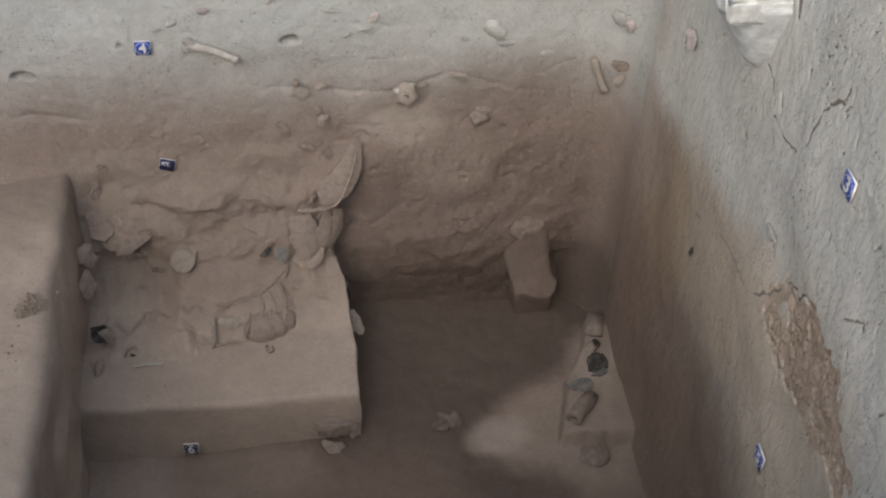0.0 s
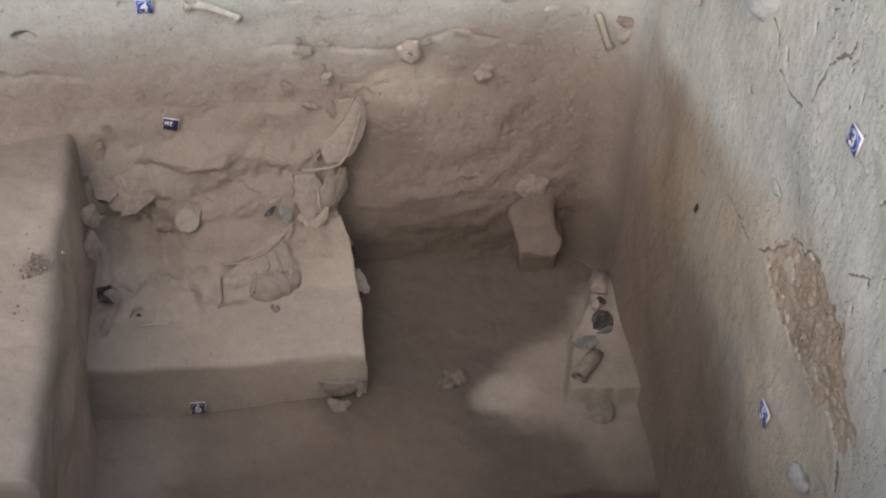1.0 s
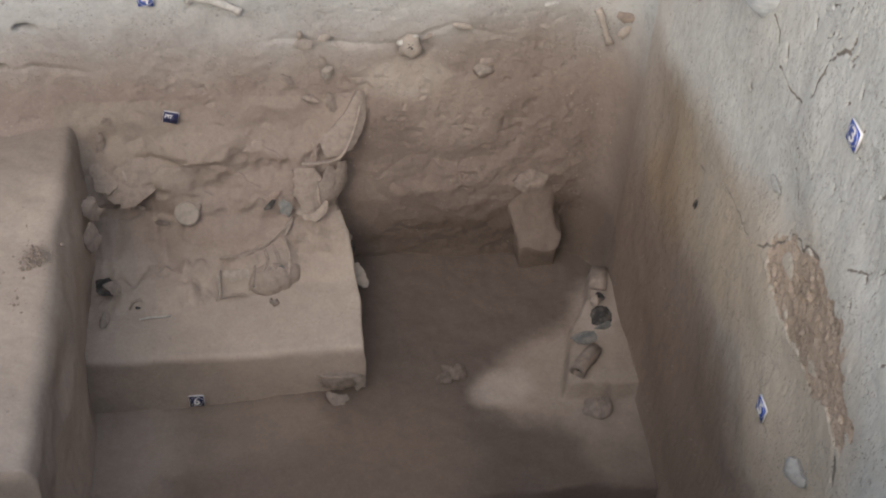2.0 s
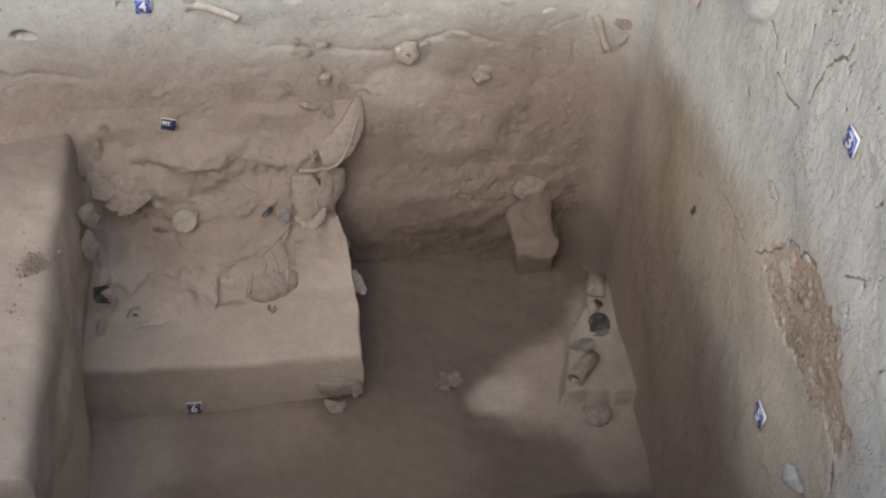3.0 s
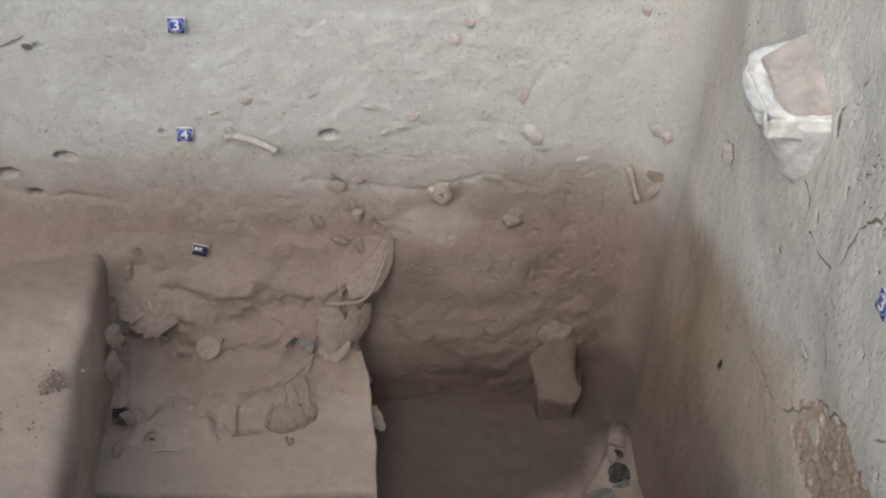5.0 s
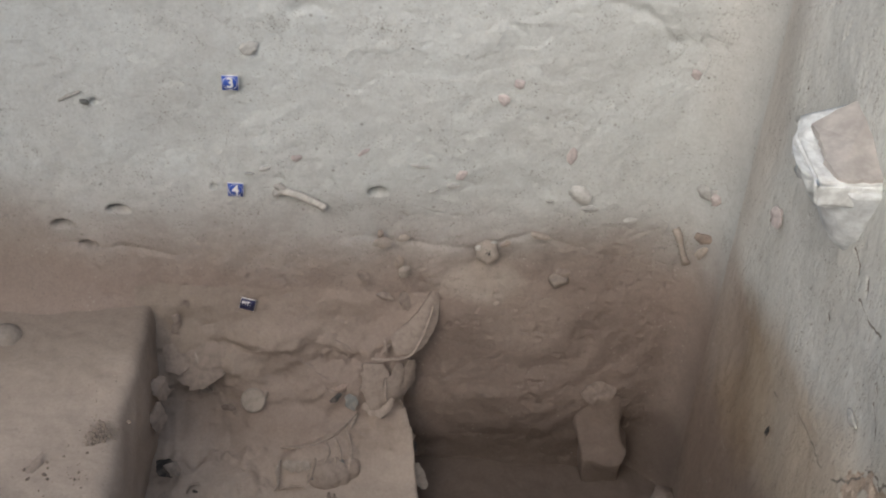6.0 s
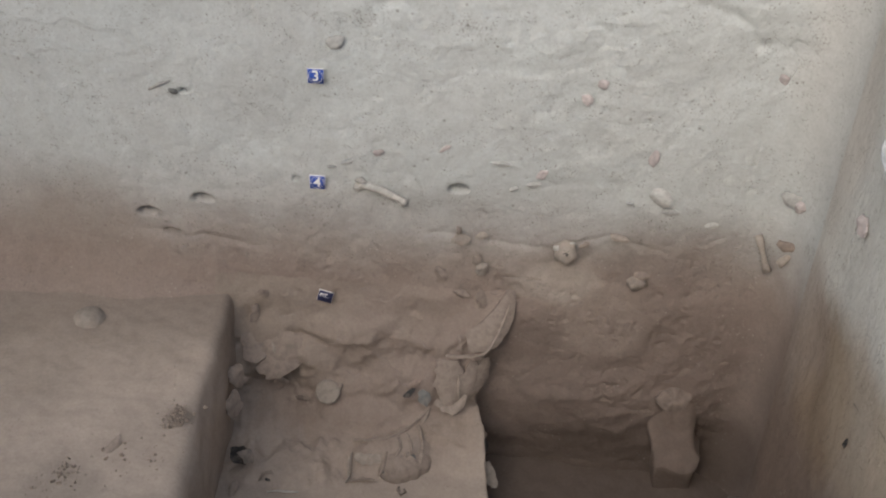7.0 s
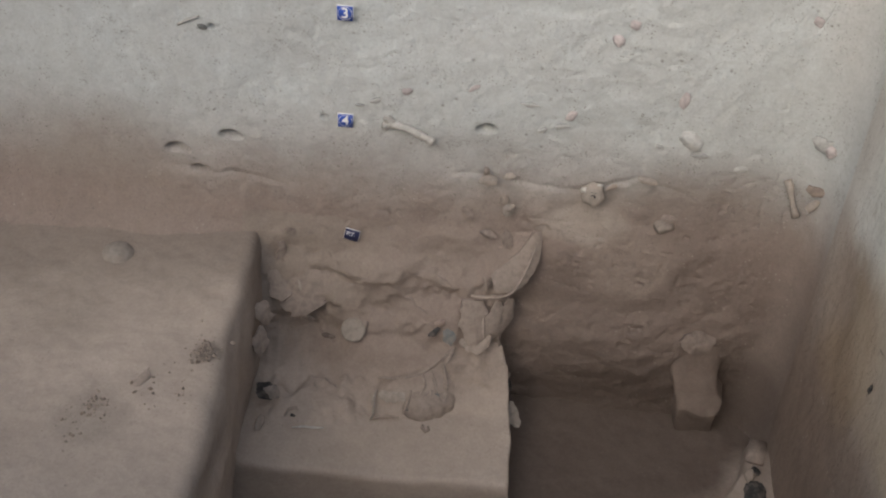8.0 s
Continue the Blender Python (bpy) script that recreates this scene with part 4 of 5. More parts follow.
def leaf(points, widths, cup, thick, seed, facing=CAMWARD, ragged=1.0):
    """A long curved sherd along a few points, with a width at each, its hollow side away from the viewer's side."""
    rnd = random.Random(seed)
    n = Vector(facing).normalized()
    pts, wide = [Vector(p) for p in points], list(widths)
    steps = 5
    fine = []
    for i in range(len(pts) - 1):
        p0, p3 = pts[max(i - 1, 0)], pts[min(i + 2, len(pts) - 1)]
        for k in range(steps):
            s = k / steps
            a = pts[i].lerp(pts[i + 1], s) + (pts[i] - p0 - (p3 - pts[i + 1])) * 0.25 * s * (1 - s)
            fine.append((a, wide[i] * (1 - s) + wide[i + 1] * s))
    fine.append((pts[-1], wide[-1]))
    bm = bmesh.new()
    layers = []
    for off in (0.0, -thick):
        rows = []
        for i, (p, w) in enumerate(fine):
            t = (fine[min(i + 1, len(fine) - 1)][0] - fine[max(i - 1, 0)][0]).normalized()
            side = t.cross(n).normalized()
            out = side.cross(t)
            rows.append([])
            for k in range(9):
                u = k / 4 - 1
                j = 1 + ragged * (0.45 * noise.noise(Vector((i * 0.9, seed * 3.1, 2 * u))) + rnd.uniform(-0.10, 0.10)) if abs(u) > 0.9 else 1
                q = p + side * (0.5 * w * u * j) + out * (off + cup * w * (0.5 - u * u))
                q += out * 0.05 * w * noise.noise(q * 25 + Vector((seed, 0, 0)))
                rows[-1].append(bm.verts.new(q))
        for r0, r1 in zip(rows, rows[1:]):
            for k in range(8):
                bm.faces.new((r0[k], r0[k + 1], r1[k + 1], r1[k]))
        layers.append(rows)
    a, b = layers
    m = len(a)
    loop_a = [a[0][k] for k in range(9)] + [a[i][8] for i in range(1, m)] + [a[-1][k] for k in range(7, -1, -1)] + [a[i][0] for i in range(m - 2, 0, -1)]
    loop_b = [b[0][k] for k in range(9)] + [b[i][8] for i in range(1, m)] + [b[-1][k] for k in range(7, -1, -1)] + [b[i][0] for i in range(m - 2, 0, -1)]
    for i in range(len(loop_a)):
        f = bm.faces.new((loop_a[i], loop_a[(i + 1) % len(loop_a)], loop_b[(i + 1) % len(loop_a)], loop_b[i]))
        for e in f.edges:
            e.smooth = False
    return bm


def build_left_jar():
    """A broken jar that sticks out of the bank beside the balk, with its hollow below."""
    ob = holder("broken_jar", Matrix.Translation((-2.66, -0.20, 0.84)), "large broken buff jar sticking out of the earth bank", "broken jar")
    part("body_sherd", leaf([(0.017, 0.17, 0.22), (0.011, 0.063, 0.057), (0.015, 0.010, -0.020), (0.053, -0.035, -0.070)], [0.20, 0.27, 0.26, 0.15], 0.10, 0.012, 61), bank_clay, ob)
    part("shoulder_sherd", leaf([(-0.155, 0.085, 0.11), (-0.122, 0.04, 0.02), (-0.085, -0.005, -0.01)], [0.11, 0.14, 0.07], 0.10, 0.012, 62), bank_clay, ob)
    part("splinter", leaf([(-0.031, 0.045, 0.085), (-0.02, 0.030, 0.05), (-0.016, 0.020, 0.01)], [0.008, 0.016, 0.010], 0.1, 0.005, 63), pale_clay, ob, "thin pale upright splinter")
    part("rim_sherd", leaf([(-0.115, 0.03, -0.084), (-0.039, 0.04, -0.153), (0.053, 0.033, -0.194)], [0.02, 0.04, 0.022], 0.2, 0.008, 64), bank_clay, ob)


build_left_jar()
for place, normal, spin, w, h, label, seed, mat in (
    ((-2.835, -0.40, 0.885), (0.75, -0.6, 0.3), 10, 0.13, 0.17, "buff potsherd on edge in the balk face", 65, bank_clay),
    ((-2.83, -0.53, 0.80), (0.75, -0.6, 0.3), -8, 0.12, 0.18, "buff potsherd on edge low in the balk face", 66, bank_clay),
    ((-2.82, -0.70, 0.36), (0.5, -0.5, 0.7), 40, 0.11, 0.05, "small buff potsherd at the balk foot", 67, buff),
):
    wall_sherd(on(place, normal, spin), w, h, 0.012, mat, label, seed, 0.28, 0.010)


def build_open_sherd():
    ob = holder("curled_sherd", Matrix.Translation((-2.80, -0.60, 0.50)), "curled grey potsherd with a dark hollow behind it", "sherd", "sherds")
    part("outer_sherd", shell(0.10, 0.14, 0.03, 0.008, 68, 0.35), field_stone, ob, at=on((0.035, 0.0, 0.0), (0.45, -0.6, 0.65), 35))
    part("inner_sherd", shell(0.13, 0.16, -0.02, 0.008, 69, 0.3), black_clay, ob, "black inner face", on((-0.008, 0.012, -0.01), (0.5, -0.6, 0.6), 35))


build_open_sherd()


def build_right_vessel():
    """The big broken vessel on the right edge of the bank: a dish-like wall above, long sherds folded under it."""
    ob = holder("broken_vessel", Matrix.Translation((-1.56, -0.18, 0.90)), "big broken buff vessel on the bank edge", "broken vessel")
    part("wall_sherd", leaf([(0.140, 0.15, 0.405), (0.108, 0.082, 0.292), (0.027, 0.012, 0.198), (-0.075, -0.012, 0.155)], [0.04, 0.12, 0.16, 0.10], 0.10, 0.014, 72, (0.3, -0.68, 0.66), 0.25), bank_clay, ob)
    part("wall_rim", leaf([(0.135, 0.105, 0.34), (0.108, 0.04, 0.262), (0.055, -0.025, 0.155), (0.005, -0.045, 0.105), (-0.07, -0.05, 0.085)], [0.006, 0.013, 0.014, 0.012, 0.006], 0.3, 0.010, 73, (0.4, -0.7, 0.6)), buff, ob, "thin curved rim edge")
    part("under_sherd", leaf([(0.037, 0.03, 0.022), (0.015, -0.01, -0.072), (-0.038, -0.06, -0.156), (-0.109, -0.09, -0.234)], [0.05, 0.095, 0.08, 0.03], 0.12, 0.008, 74, (0.6, -0.6, 0.5)), bank_clay, ob)
    part("long_sherd", leaf([(-0.031, 0.0, 0.021), (-0.047, -0.05, -0.052), (-0.087, -0.09, -0.125), (-0.133, -0.11, -0.196)], [0.04, 0.09, 0.085, 0.03], 0.10, 0.008, 75, (0.35, -0.7, 0.6)), bank_clay, ob)
    part("front_sherd", leaf([(-0.165, -0.01, 0.022), (-0.163, -0.065, -0.073), (-0.158, -0.1, -0.145), (-0.15, -0.125, -0.206)], [0.12, 0.14, 0.11, 0.05], 0.10, 0.010, 76), bank_clay, ob)
    part("edge_sherd", leaf([(-0.108, -0.062, -0.03), (-0.105, -0.095, -0.09), (-0.098, -0.115, -0.15)], [0.008, 0.020, 0.012], 0.3, 0.007, 101), buff, ob, "thin broken edge")
    part("rim_sherd", leaf([(-0.225, -0.095, -0.205), (-0.18, -0.12, -0.213), (-0.131, -0.13, -0.215), (-0.09, -0.115, -0.194), (-0.064, -0.1, -0.142)], [0.03, 0.055, 0.06, 0.045, 0.02], 0.10, 0.010, 77), buff, ob, "jagged rim piece")
    part("flake", leaf([(-0.187, -0.01, 0.055), (-0.112, -0.02, 0.06), (-0.006, 0.0, 0.065)], [0.010, 0.020, 0.012], 0.2, 0.007, 78), buff, ob)
    part("splinter", leaf([(-0.127, 0.03, 0.175), (-0.114, 0.01, 0.141), (-0.107, -0.01, 0.098)], [0.007, 0.013, 0.007], 0.2, 0.006, 79), bank_clay, ob)
    part("splinter", leaf([(-0.083, 0.03, 0.134), (-0.105, 0.01, 0.12), (-0.131, -0.01, 0.092)], [0.007, 0.013, 0.007], 0.2, 0.006, 80), bank_clay, ob)


build_right_vessel()
wall_sherd(on((-1.845, -0.262, 0.705), CAMWARD, 20), 0.085, 0.10, 0.012, grey_clay, "dark grey potsherd beside the broken vessel", 81, 0.25, 0.012)
# Black sherd put where the bank has a hole, for the shade in it.
wall_sherd(on((-1.93, -0.255, 0.72), CAMWARD, -45), 0.04, 0.085, 0.006, black_clay, "black sherd standing for a dark hole in the bank", 82, 0.3)
wall_sherd(on((-1.835, -0.30, 0.60), CAMWARD, -20), 0.035, 0.13, 0.012, buff, "narrow buff potsherd below a grey one", 83, 0.3)
wall_sherd(on((-1.905, -0.225, 0.765), (0, -0.8, 0.55), 30), 0.10, 0.05, 0.02, dull_red, "dull red potsherd in the earth bank", 84, 0.3)


def build_crushed_pot():
    ob = holder("crushed_pot", Matrix.Translation((-2.0, -0.462, 0.372)), "crushed ribbed pot lying on its side on the platform", "crushed pot")
    bm = rock(0.175, 0.115, 0.085, 9, 0.06, 5)
    for v in bm.verts:
        along = v.co.x / 0.175
        fold = math.sin(along * 15 + 1.2 * noise.noise(v.co * 8) + 9 * v.co.y) * smooth(-0.4, 0.1, along) * smooth(1.0, 0.6, along)
        v.co *= 1 + 0.045 * float(fold) + 0.02 * noise.noise(v.co * 25)
    part("body", bm, bank_clay, ob, "bulging dusty pot body", pose(0.070, 0.022, -0.004, 22, 0, 24))
    part("rim_sherd", leaf([(-0.222, 0.076, 0.092), (-0.135, 0.07, 0.101), (-0.026, 0.075, 0.128), (0.069, 0.118, 0.168), (0.144, 0.155, 0.23), (0.19, 0.188, 0.27)], [0.012, 0.020, 0.020, 0.020, 0.018, 0.010], 0.35, 0.010, 85), buff, ob, "long thin rim edge")
    part("edge_sherd", leaf([(-0.22, 0.018, 0.060), (-0.232, -0.04, 0.030), (-0.223, -0.108, 0.005), (-0.237, -0.15, -0.002)], [0.012, 0.018, 0.018, 0.010], 0.3, 0.010, 86), pale_clay, ob, "thin pale edge")
    part("edge_sherd", leaf([(-0.217, -0.142, -0.004), (-0.165, -0.124, 0.002), (-0.08, -0.12, -0.004)], [0.010, 0.020, 0.010], 0.3, 0.010, 87), buff, ob)
    part("flake", leaf([(-0.205, -0.011, 0.050), (-0.137, -0.033, 0.062), (-0.057, -0.034, 0.074)], [0.040, 0.066, 0.040], 0.08, 0.008, 88), pale_clay, ob, "pale thin flake")
    part("rib", leaf([(0.068, 0.103, 0.152), (0.097, 0.055, 0.120), (0.109, 0.004, 0.083)], [0.012, 0.020, 0.010], 0.3, 0.010, 89), buff, ob)
    part("rib", leaf([(0.133, 0.117, 0.194), (0.158, 0.077, 0.115), (0.16, 0.002, 0.060), (0.148, -0.039, 0.012)], [0.012, 0.022, 0.020, 0.010], 0.3, 0.010, 90), buff, ob)
    part("rib", leaf([(0.021, 0.088, 0.136), (0.044, 0.032, 0.112), (0.017, -0.024, 0.074)], [0.012, 0.019, 0.010], 0.3, 0.010, 91), buff, ob)
    part("rib", leaf([(0.074, 0.014, 0.098), (0.083, -0.028, 0.051), (0.061, -0.075, 0.0)], [0.010, 0.019, 0.010], 0.3, 0.010, 92), buff, ob)
    part("rib", leaf([(-0.028, 0.004, 0.094), (-0.04, -0.057, 0.048), (-0.064, -0.102, 0.008)], [0.010, 0.019, 0.010], 0.3, 0.010, 93), buff, ob)
    part("burnt_sherd", leaf([(0.041, -0.014, 0.076), (0.06, -0.034, 0.041), (0.08, -0.05, 0.011)], [0.030, 0.055, 0.025], 0.05, 0.008, 94), grey_clay, ob, "grey burnt sherd")
    part("burnt_sherd", leaf([(0.109, 0.009, 0.080), (0.122, -0.017, 0.040), (0.113, -0.047, 0.005)], [0.020, 0.036, 0.020], 0.05, 0.008, 95), grey_clay, ob, "grey burnt sherd")
    part("burnt_sherd", leaf([(-0.042, -0.072, 0.022), (0.012, -0.073, 0.005), (0.055, -0.052, 0.012)], [0.020, 0.040, 0.020], 0.05, 0.008, 96), grey_clay, ob, "grey burnt sherd")


build_crushed_pot()
loop_sherd = thing("sherd", tube([(-0.018, 0.03, 0), (-0.02, 0.0, 0.012), (0.0, -0.03, 0.010), (0.018, -0.01, 0.010), (0.012, 0.02, 0.0)], [0.006, 0.009, 0.009, 0.008, 0.005], 8, 5, 0.3), buff, pose(-1.93, -0.62, 0.338), "small looped pot handle lying on the platform", "sherd", "sherds")
arch_sherd = thing("sherd", tube([(-0.06, -0.02, -0.01), (-0.045, 0.01, 0.022), (-0.005, 0.022, 0.034), (0.035, 0.008, 0.020), (0.06, -0.004, -0.008)], [0.006, 0.011, 0.012, 0.010, 0.005], 8, 7, 0.3, 0.6), buff, pose(-2.645, -0.60, 0.335, 0, 0, -8), "arched buff pot handle on the platform", "sherd", "sherds")
wall_stone(pose(-2.65, -0.607, 0.335), 0.026, 0.012, 0.009, black_clay, "dark lump under an arched handle", 91)
stick = thing("bone", tube([(-0.085, 0, 0), (-0.03, 0.004, 0.006), (0.03, 0.0, 0.005), (0.085, 0.006, 0.0)], [0.004, 0.007, 0.007, 0.004], 8, 9, 0.25), bone_stuff, pose(-2.565, -0.685, 0.332, 0, 0, 4), "thin bone splinter lying on the platform", "bone", "bones")
wall_sherd(on((-1.462, -0.40, 0.28), (0.3, -0.65, 0.7), 5), 0.13, 0.22, 0.008, pale_clay, "pale potsherd sticking out of the platform edge", 92, 0.32, 0.012)
wall_sherd(on((-1.492, -0.26, 0.36), (0.6, -0.6, 0.5), 0), 0.06, 0.09, 0.02, black_clay, "dark potsherd in the platform edge", 93, 0.3, 0.012)
wall_sherd(on((-1.508, -0.235, 0.42), (0.5, -0.6, 0.6), 20), 0.07, 0.06, 0.02, buff, "buff potsherd at the platform edge", 94, 0.35, 0.012)
# Dark piece added in place of a small shadow below the lid.
wall_sherd(on((-2.52, -0.235, 0.60), CAMWARD, 80), 0.035, 0.10, 0.008, pit_clay, "dark sherd standing for a small shadow below the lid", 95, 0.3)


def build_front_bowl():
    ob = holder("buried_bowl", Matrix.Translation((-1.60, -1.0, 0.13)), "broken bowl half buried in the platform front", "broken bowl")
    part("bowl_wall", shell(0.25, 0.17, 0.06, 0.010, 96, 0.2), bank_clay, ob, at=on((0, 0.015, -0.02), (0, -0.8, 0.5), 0))
    part("rim_sherd", leaf([(-0.125, 0.01, 0.02), (-0.07, -0.03, 0.05), (0.02, -0.045, 0.058), (0.09, -0.03, 0.045), (0.125, 0.0, 0.0)], [0.008, 0.016, 0.018, 0.022, 0.014], 0.2, 0.010, 98), buff, ob, "thin broken rim edge")
    part("side_sherd", leaf([(0.075, -0.03, 0.05), (0.105, -0.04, 0.0), (0.085, -0.05, -0.05)], [0.02, 0.05, 0.02], 0.1, 0.010, 99), buff, ob)
    part("foot_sherd", leaf([(-0.07, -0.05, -0.06), (-0.02, -0.075, -0.105), (0.04, -0.065, -0.08)], [0.02, 0.075, 0.03], 0.1, 0.012, 97), bank_clay, ob)


build_front_bowl()

# ---- the balk top ----
dome = holder("buried_pot", pose(-3.60, -0.35, 1.150), "round pale pot base half buried in the balk top", "buried pot")
part("base", turned([(0.095, -0.03), (0.090, 0.015), (0.072, 0.045), (0.045, 0.062), (0.012, 0.067)], 32, 4, 0.08), pale_clay, dome)
for k, (x, y, w) in enumerate(((-0.06, 0.085, 0.05), (0.0, 0.095, 0.045), (0.035, 0.085, 0.03))):
    part("sherd", shell(w, w * 0.8, 0.01, 0.008, 101 + k, 0.35), buff, dome, at=on((x, y, 0.022), (0, -0.4, 0.9), 30 * k))
wall_sherd(on((-3.235, -1.235, 1.172), (0.3, -0.5, 0.8), 40), 0.17, 0.06, 0.02, buff, "curved buff potsherd lying in the balk top", 105, 0.25, 0.012)


# ---- the pit ----
def build_block():
    """The tongue of earth that juts from the foot of the back wall: a sloping back, a blunt front, sides running into the wall."""
    s, u = np.meshgrid(np.linspace(0, 1, 70), np.linspace(0, 1, 60), indexing="ij")
    z = np.interp(s, [0, 0.35, 0.60, 0.76, 0.80, 1.0], [0.80, 0.53, 0.29, 0.180, 0.160, -0.03])
    y = np.interp(s, [0, 0.12, 0.35, 0.60, 0.76, 0.80, 1.0], [-0.03, -0.065, -0.102, -0.124, -0.148, -0.153, -0.12])
    left = np.interp(s, [0, 0.3, 0.6, 0.8, 1.0], [-0.70, -0.60, -0.535, -0.492, -0.475])
    right = np.interp(s, [0, 0.3, 0.45, 0.60, 0.68, 0.76, 0.82, 1.0], [-0.27, -0.325, -0.325, -0.29, -0.255, -0.26, -0.278, -0.272])
    across = np.clip((u - 0.2) / 0.6, 0, 1)
    side = np.maximum(0.2 - u, u - 0.8).clip(0, 1) / 0.2
    x = left + (right - left) * across + 0.012 * fbm(s, u, 0.3, 3, 71) + np.where(u < 0.5, -1, 1) * side * (0.02 + 0.15 * smooth(0.55, 0.0, s))
    y = y + 0.20 * side ** 1.3 + 0.006 * fbm(x, z, 0.09, 3, 72) + (0.012 + 0.05 * smooth(0.6, 0.1, s)) * (2 * across - 1) ** 4
    z = z + 0.006 * fbm(x, s, 0.08, 3, 73) * smooth(0.1, 0.5, s) + 0.022 * np.sin(across * 7.0) * smooth(0.55, 0.76, s) * smooth(1.0, 0.8, s)
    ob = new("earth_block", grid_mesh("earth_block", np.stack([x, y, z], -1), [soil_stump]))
    tagged(ob, "pale earth stump jutting from the pit wall", "earth block")


build_block()
wall_sherd(on((-1.03, -0.965, 0.03), (-0.2, -0.5, 0.8), 20), 0.13, 0.09, 0.012, pit_clay, "dark potsherd lying on the pit floor", 121, 0.3, 0.012)
wall_sherd(on((-0.945, -0.935, 0.035), (0.3, -0.4, 0.8), -15), 0.12, 0.12, 0.025, pit_clay, "dark brown potsherd standing on the pit floor", 122, 0.3, 0.012)
wall_sherd(on((-1.0, -0.925, 0.05), (0.0, -0.7, 0.6), 60), 0.05, 0.09, 0.010, pit_clay, "small dark brown potsherd between two others", 123, 0.3, 0.010)
wall_stone(pose(-0.215, -1.22, 0.02, 0, 0, 20), 0.085, 0.07, 0.05, bank_clay, "dusty rounded stone on the pit floor", 124, 0.2)
thing("clay_slab", box(0.10, 0.16, 0.04, 0.008), bank_clay, pose(-0.07, -0.395, 0.15, 4, -3, -14), "flat squarish slab of pale clay on the earth ledge", "clay slab")
wall_stone(pose(-0.13, -0.575, 0.165, 0, 0, -20), 0.032, 0.04, 0.02, buff, "small pale stone on the earth ledge", 126, 0.3)
wall_stone(pose(-0.10, -0.555, 0.165, 0, 0, -20), 0.03, 0.022, 0.024, black_clay, "small burnt lump on the earth ledge", 127, 0.4)


def build_burnt_sherds():
    a = holder("burnt_sherd", pose(-0.112, -0.695, 0.172), "burnt black pot fragment on the earth ledge", "sherd", "sherds")
    part("wall_sherd", shell(0.14, 0.15, 0.04, 0.012, 131, 0.25), black_clay, a, at=on((0, 0, 0), (0.0, -0.4, 0.9), 15))
    part("rim_sherd", shell(0.12, 0.05, 0.02, 0.010, 132, 0.3), grey_clay, a, "grey broken edge", on((0.0, -0.07, -0.012), (0.0, -0.6, 0.8), 15))
    thing("sherd", shell(0.17, 0.09, 0.02, 0.010, 133, 0.2), grey_clay, on((-0.225, -0.83, 0.155), (-0.1, -0.3, 0.95), 20), "flat grey potsherd on the earth ledge", "sherd", "sherds")
    b = holder("clay_pipe", pose(-0.325, -1.085, 0.165, 0, 0, 50), "broken hollow clay pipe lying on the earth ledge", "clay pipe")
    part("pipe", tube([(0, 0, 0), (0.06, 0, 0.004), (0.13, 0, 0.008), (0.21, 0, 0.0)], [0.046, 0.044, 0.042, 0.036], 20, 3, 0.35, 1.0, 0.66), wall_clay, b)
    part("crust", shell(0.18, 0.075, 0.03, 0.006, 134, 0.3), dull_red, b, "dark red burnt crust", on((0.125, 0.0, 0.024), (0.05, 0.25, 0.95), 0))
    # A black disc closes the pipe to show its inside as shaded.
    part("mouth", turned([(0.031, 0.0), (0.031, 0.003)], 18), black_clay, b, "black disc for the shade inside the pipe", pose(0.035, 0, 0.002, 0, 90, 0))


build_burnt_sherds()


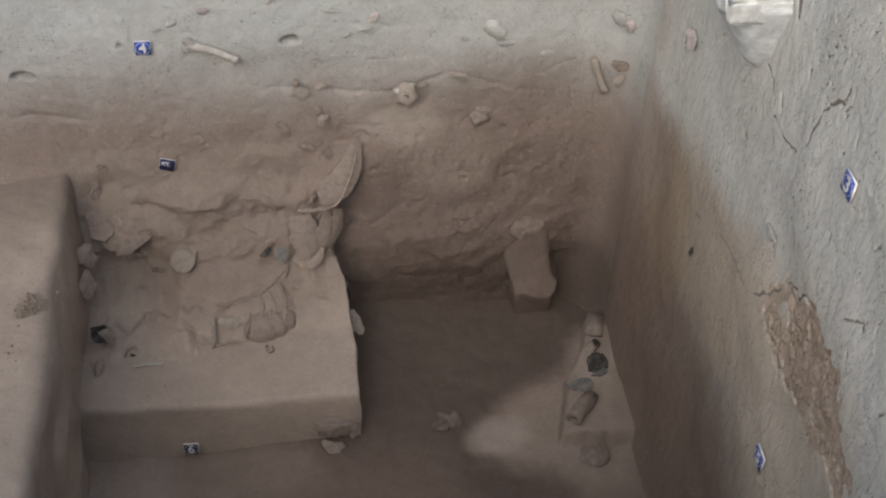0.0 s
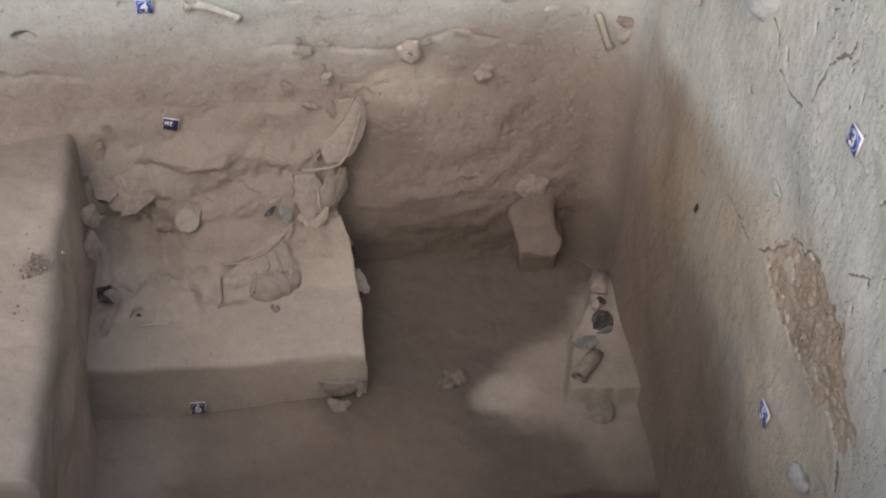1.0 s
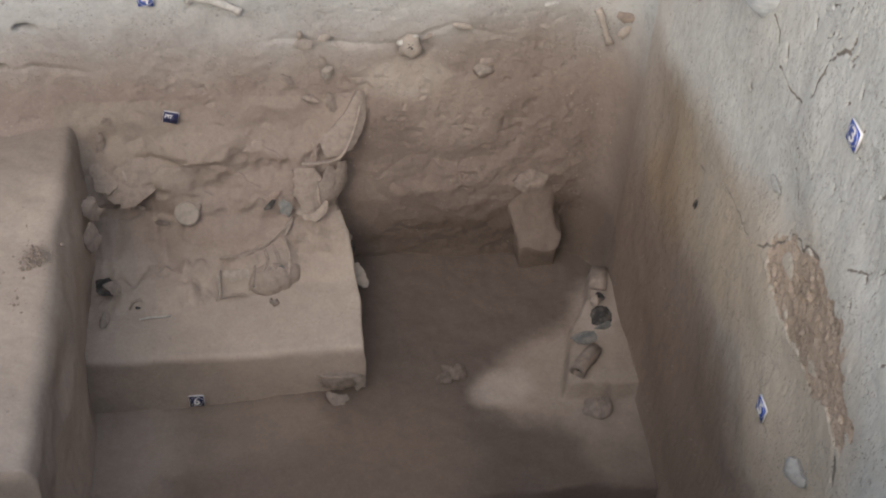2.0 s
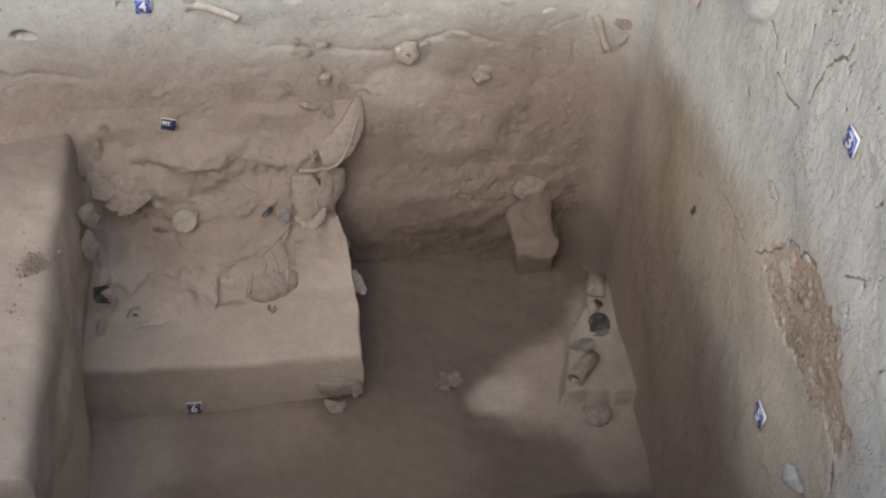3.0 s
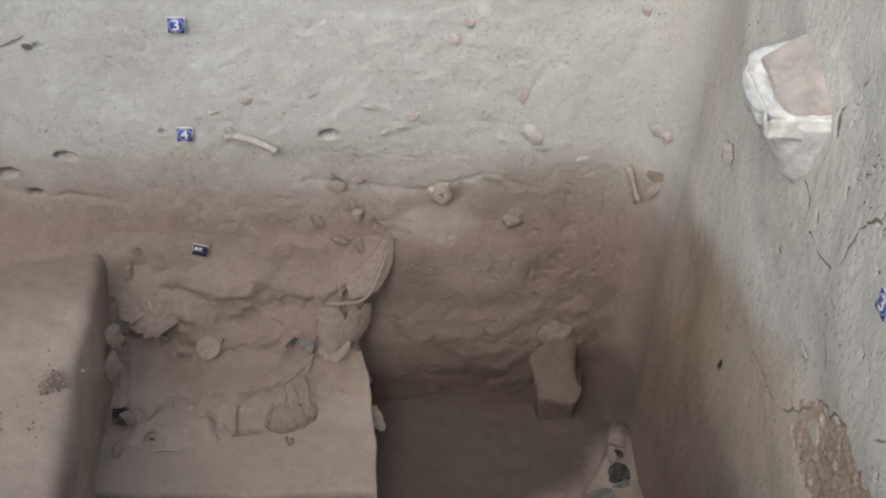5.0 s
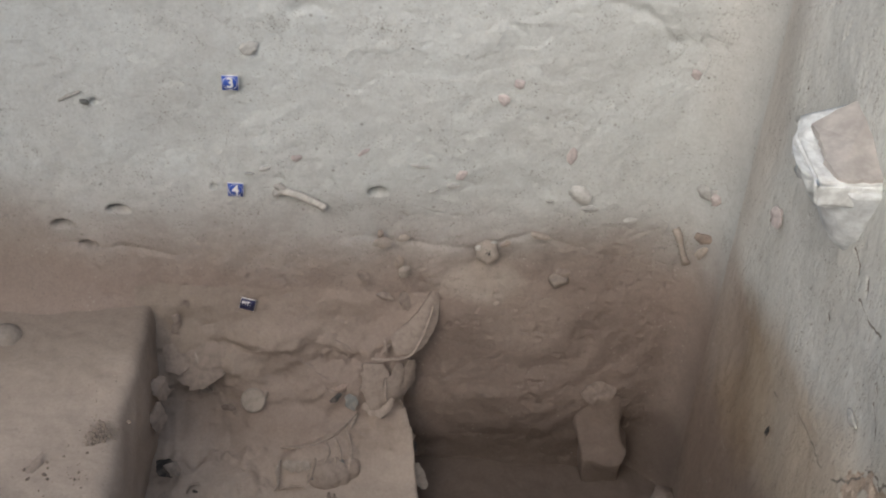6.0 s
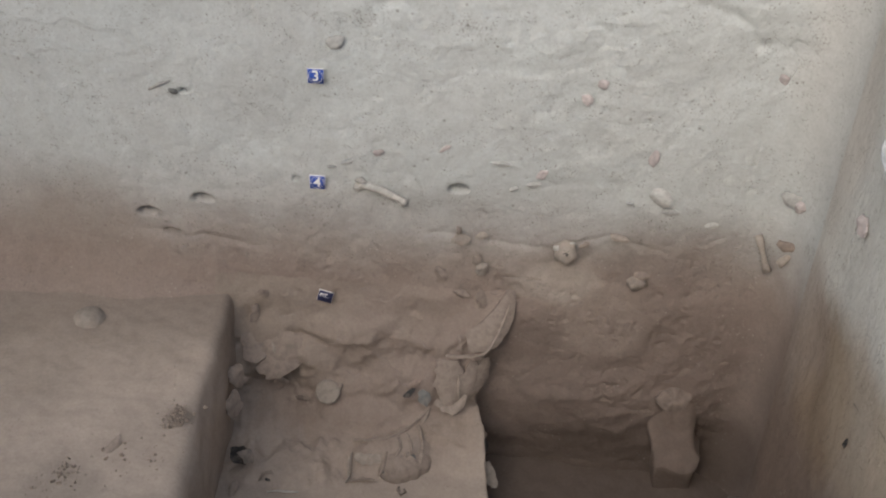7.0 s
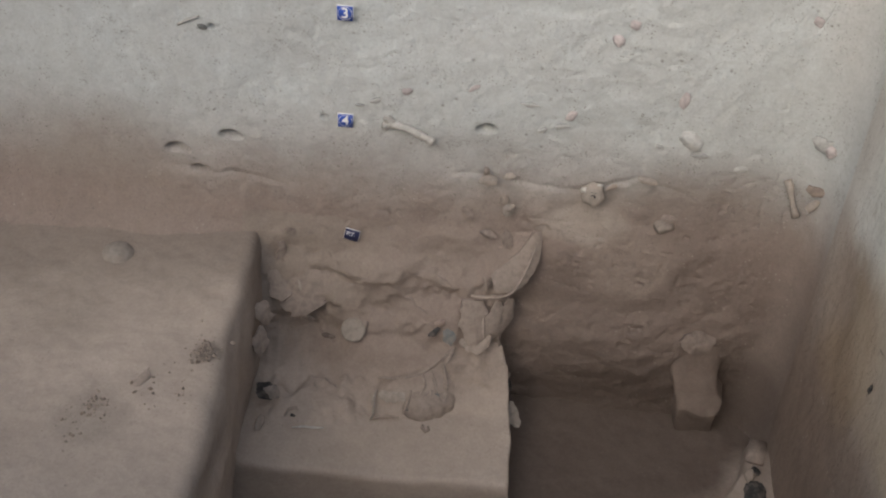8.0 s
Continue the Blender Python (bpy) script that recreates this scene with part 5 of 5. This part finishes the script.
# ---- loose grains ----
def grains(name, spots, material, label, seed, low=0.003, high=0.009):
    """Many small clods as one object: spots is an array of places."""
    rnd = np.random.RandomState(seed)
    base = np.array([(1, 0, 0), (-1, 0, 0), (0, 1, 0), (0, -1, 0), (0, 0, 1), (0, 0, -1)], float)
    faces = np.array([(0, 2, 4), (2, 1, 4), (1, 3, 4), (3, 0, 4), (2, 0, 5), (1, 2, 5), (3, 1, 5), (0, 3, 5)])
    size = low + (high - low) * rnd.rand(len(spots), 1, 1) ** 3
    verts = spots[:, None] + base * size * rnd.uniform(0.6, 1.3, (len(spots), 6, 3))
    me = bpy.data.meshes.new(name)
    me.from_pydata(verts.reshape(-1, 3).tolist(), [], (faces[None] + 6 * np.arange(len(spots))[:, None, None]).reshape(-1, 3).tolist())
    me.materials.append(material)
    tagged(new(name, me), label, "grit", kind="stuff")


rnd = np.random.RandomState(5)
x, z = rnd.uniform(-4.4, -0.1, 900), rnd.uniform(1.2, 3.4, 900)
grains("wall_grit", np.stack([x, back_face(x, z) + 0.002, z], -1), soil_back, "small pale pebbles stuck in the back wall", 6, 0.002, 0.009)
x, y = rnd.uniform(-2.8, -0.1, 700), rnd.uniform(-1.7, -0.05, 700)
grains("floor_grit", np.stack([x, y, 0 * x + 0.008], -1), soil_pit, "small earth clods strewn on the pit floor", 7, 0.002, 0.007)
x, y = rnd.uniform(-2.8, -1.5, 350), rnd.uniform(-0.95, -0.5, 350)
grains("platform_grit", np.stack([x, y, 0 * x + 0.333], -1), soil_top, "small earth clods strewn on the platform", 8, 0.002, 0.007)
x, y = rnd.uniform(-4.4, -2.95, 700), rnd.uniform(-2.2, -0.15, 700)
grains("balk_grit", np.stack([x, y, 0 * x + 1.172], -1), soil_top, "small earth clods strewn on the balk top", 9, 0.002, 0.008)
spots = np.concatenate([np.stack([rnd.normal(cx, sd, m), rnd.normal(cy, sd, m), np.full(m, 1.176)], -1) for cx, cy, sd, m in ((-2.98, -0.99, 0.035, 90), (-3.0, -1.05, 0.03, 50), (-3.41, -1.40, 0.04, 70), (-3.44, -1.52, 0.06, 60), (-3.1, -1.28, 0.08, 40))])
grains("balk_crumbs", spots, dusty("charred_clod", (0.27, 0.225, 0.19)), "dark crumbled clods scattered on the balk top", 10, 0.003, 0.014)
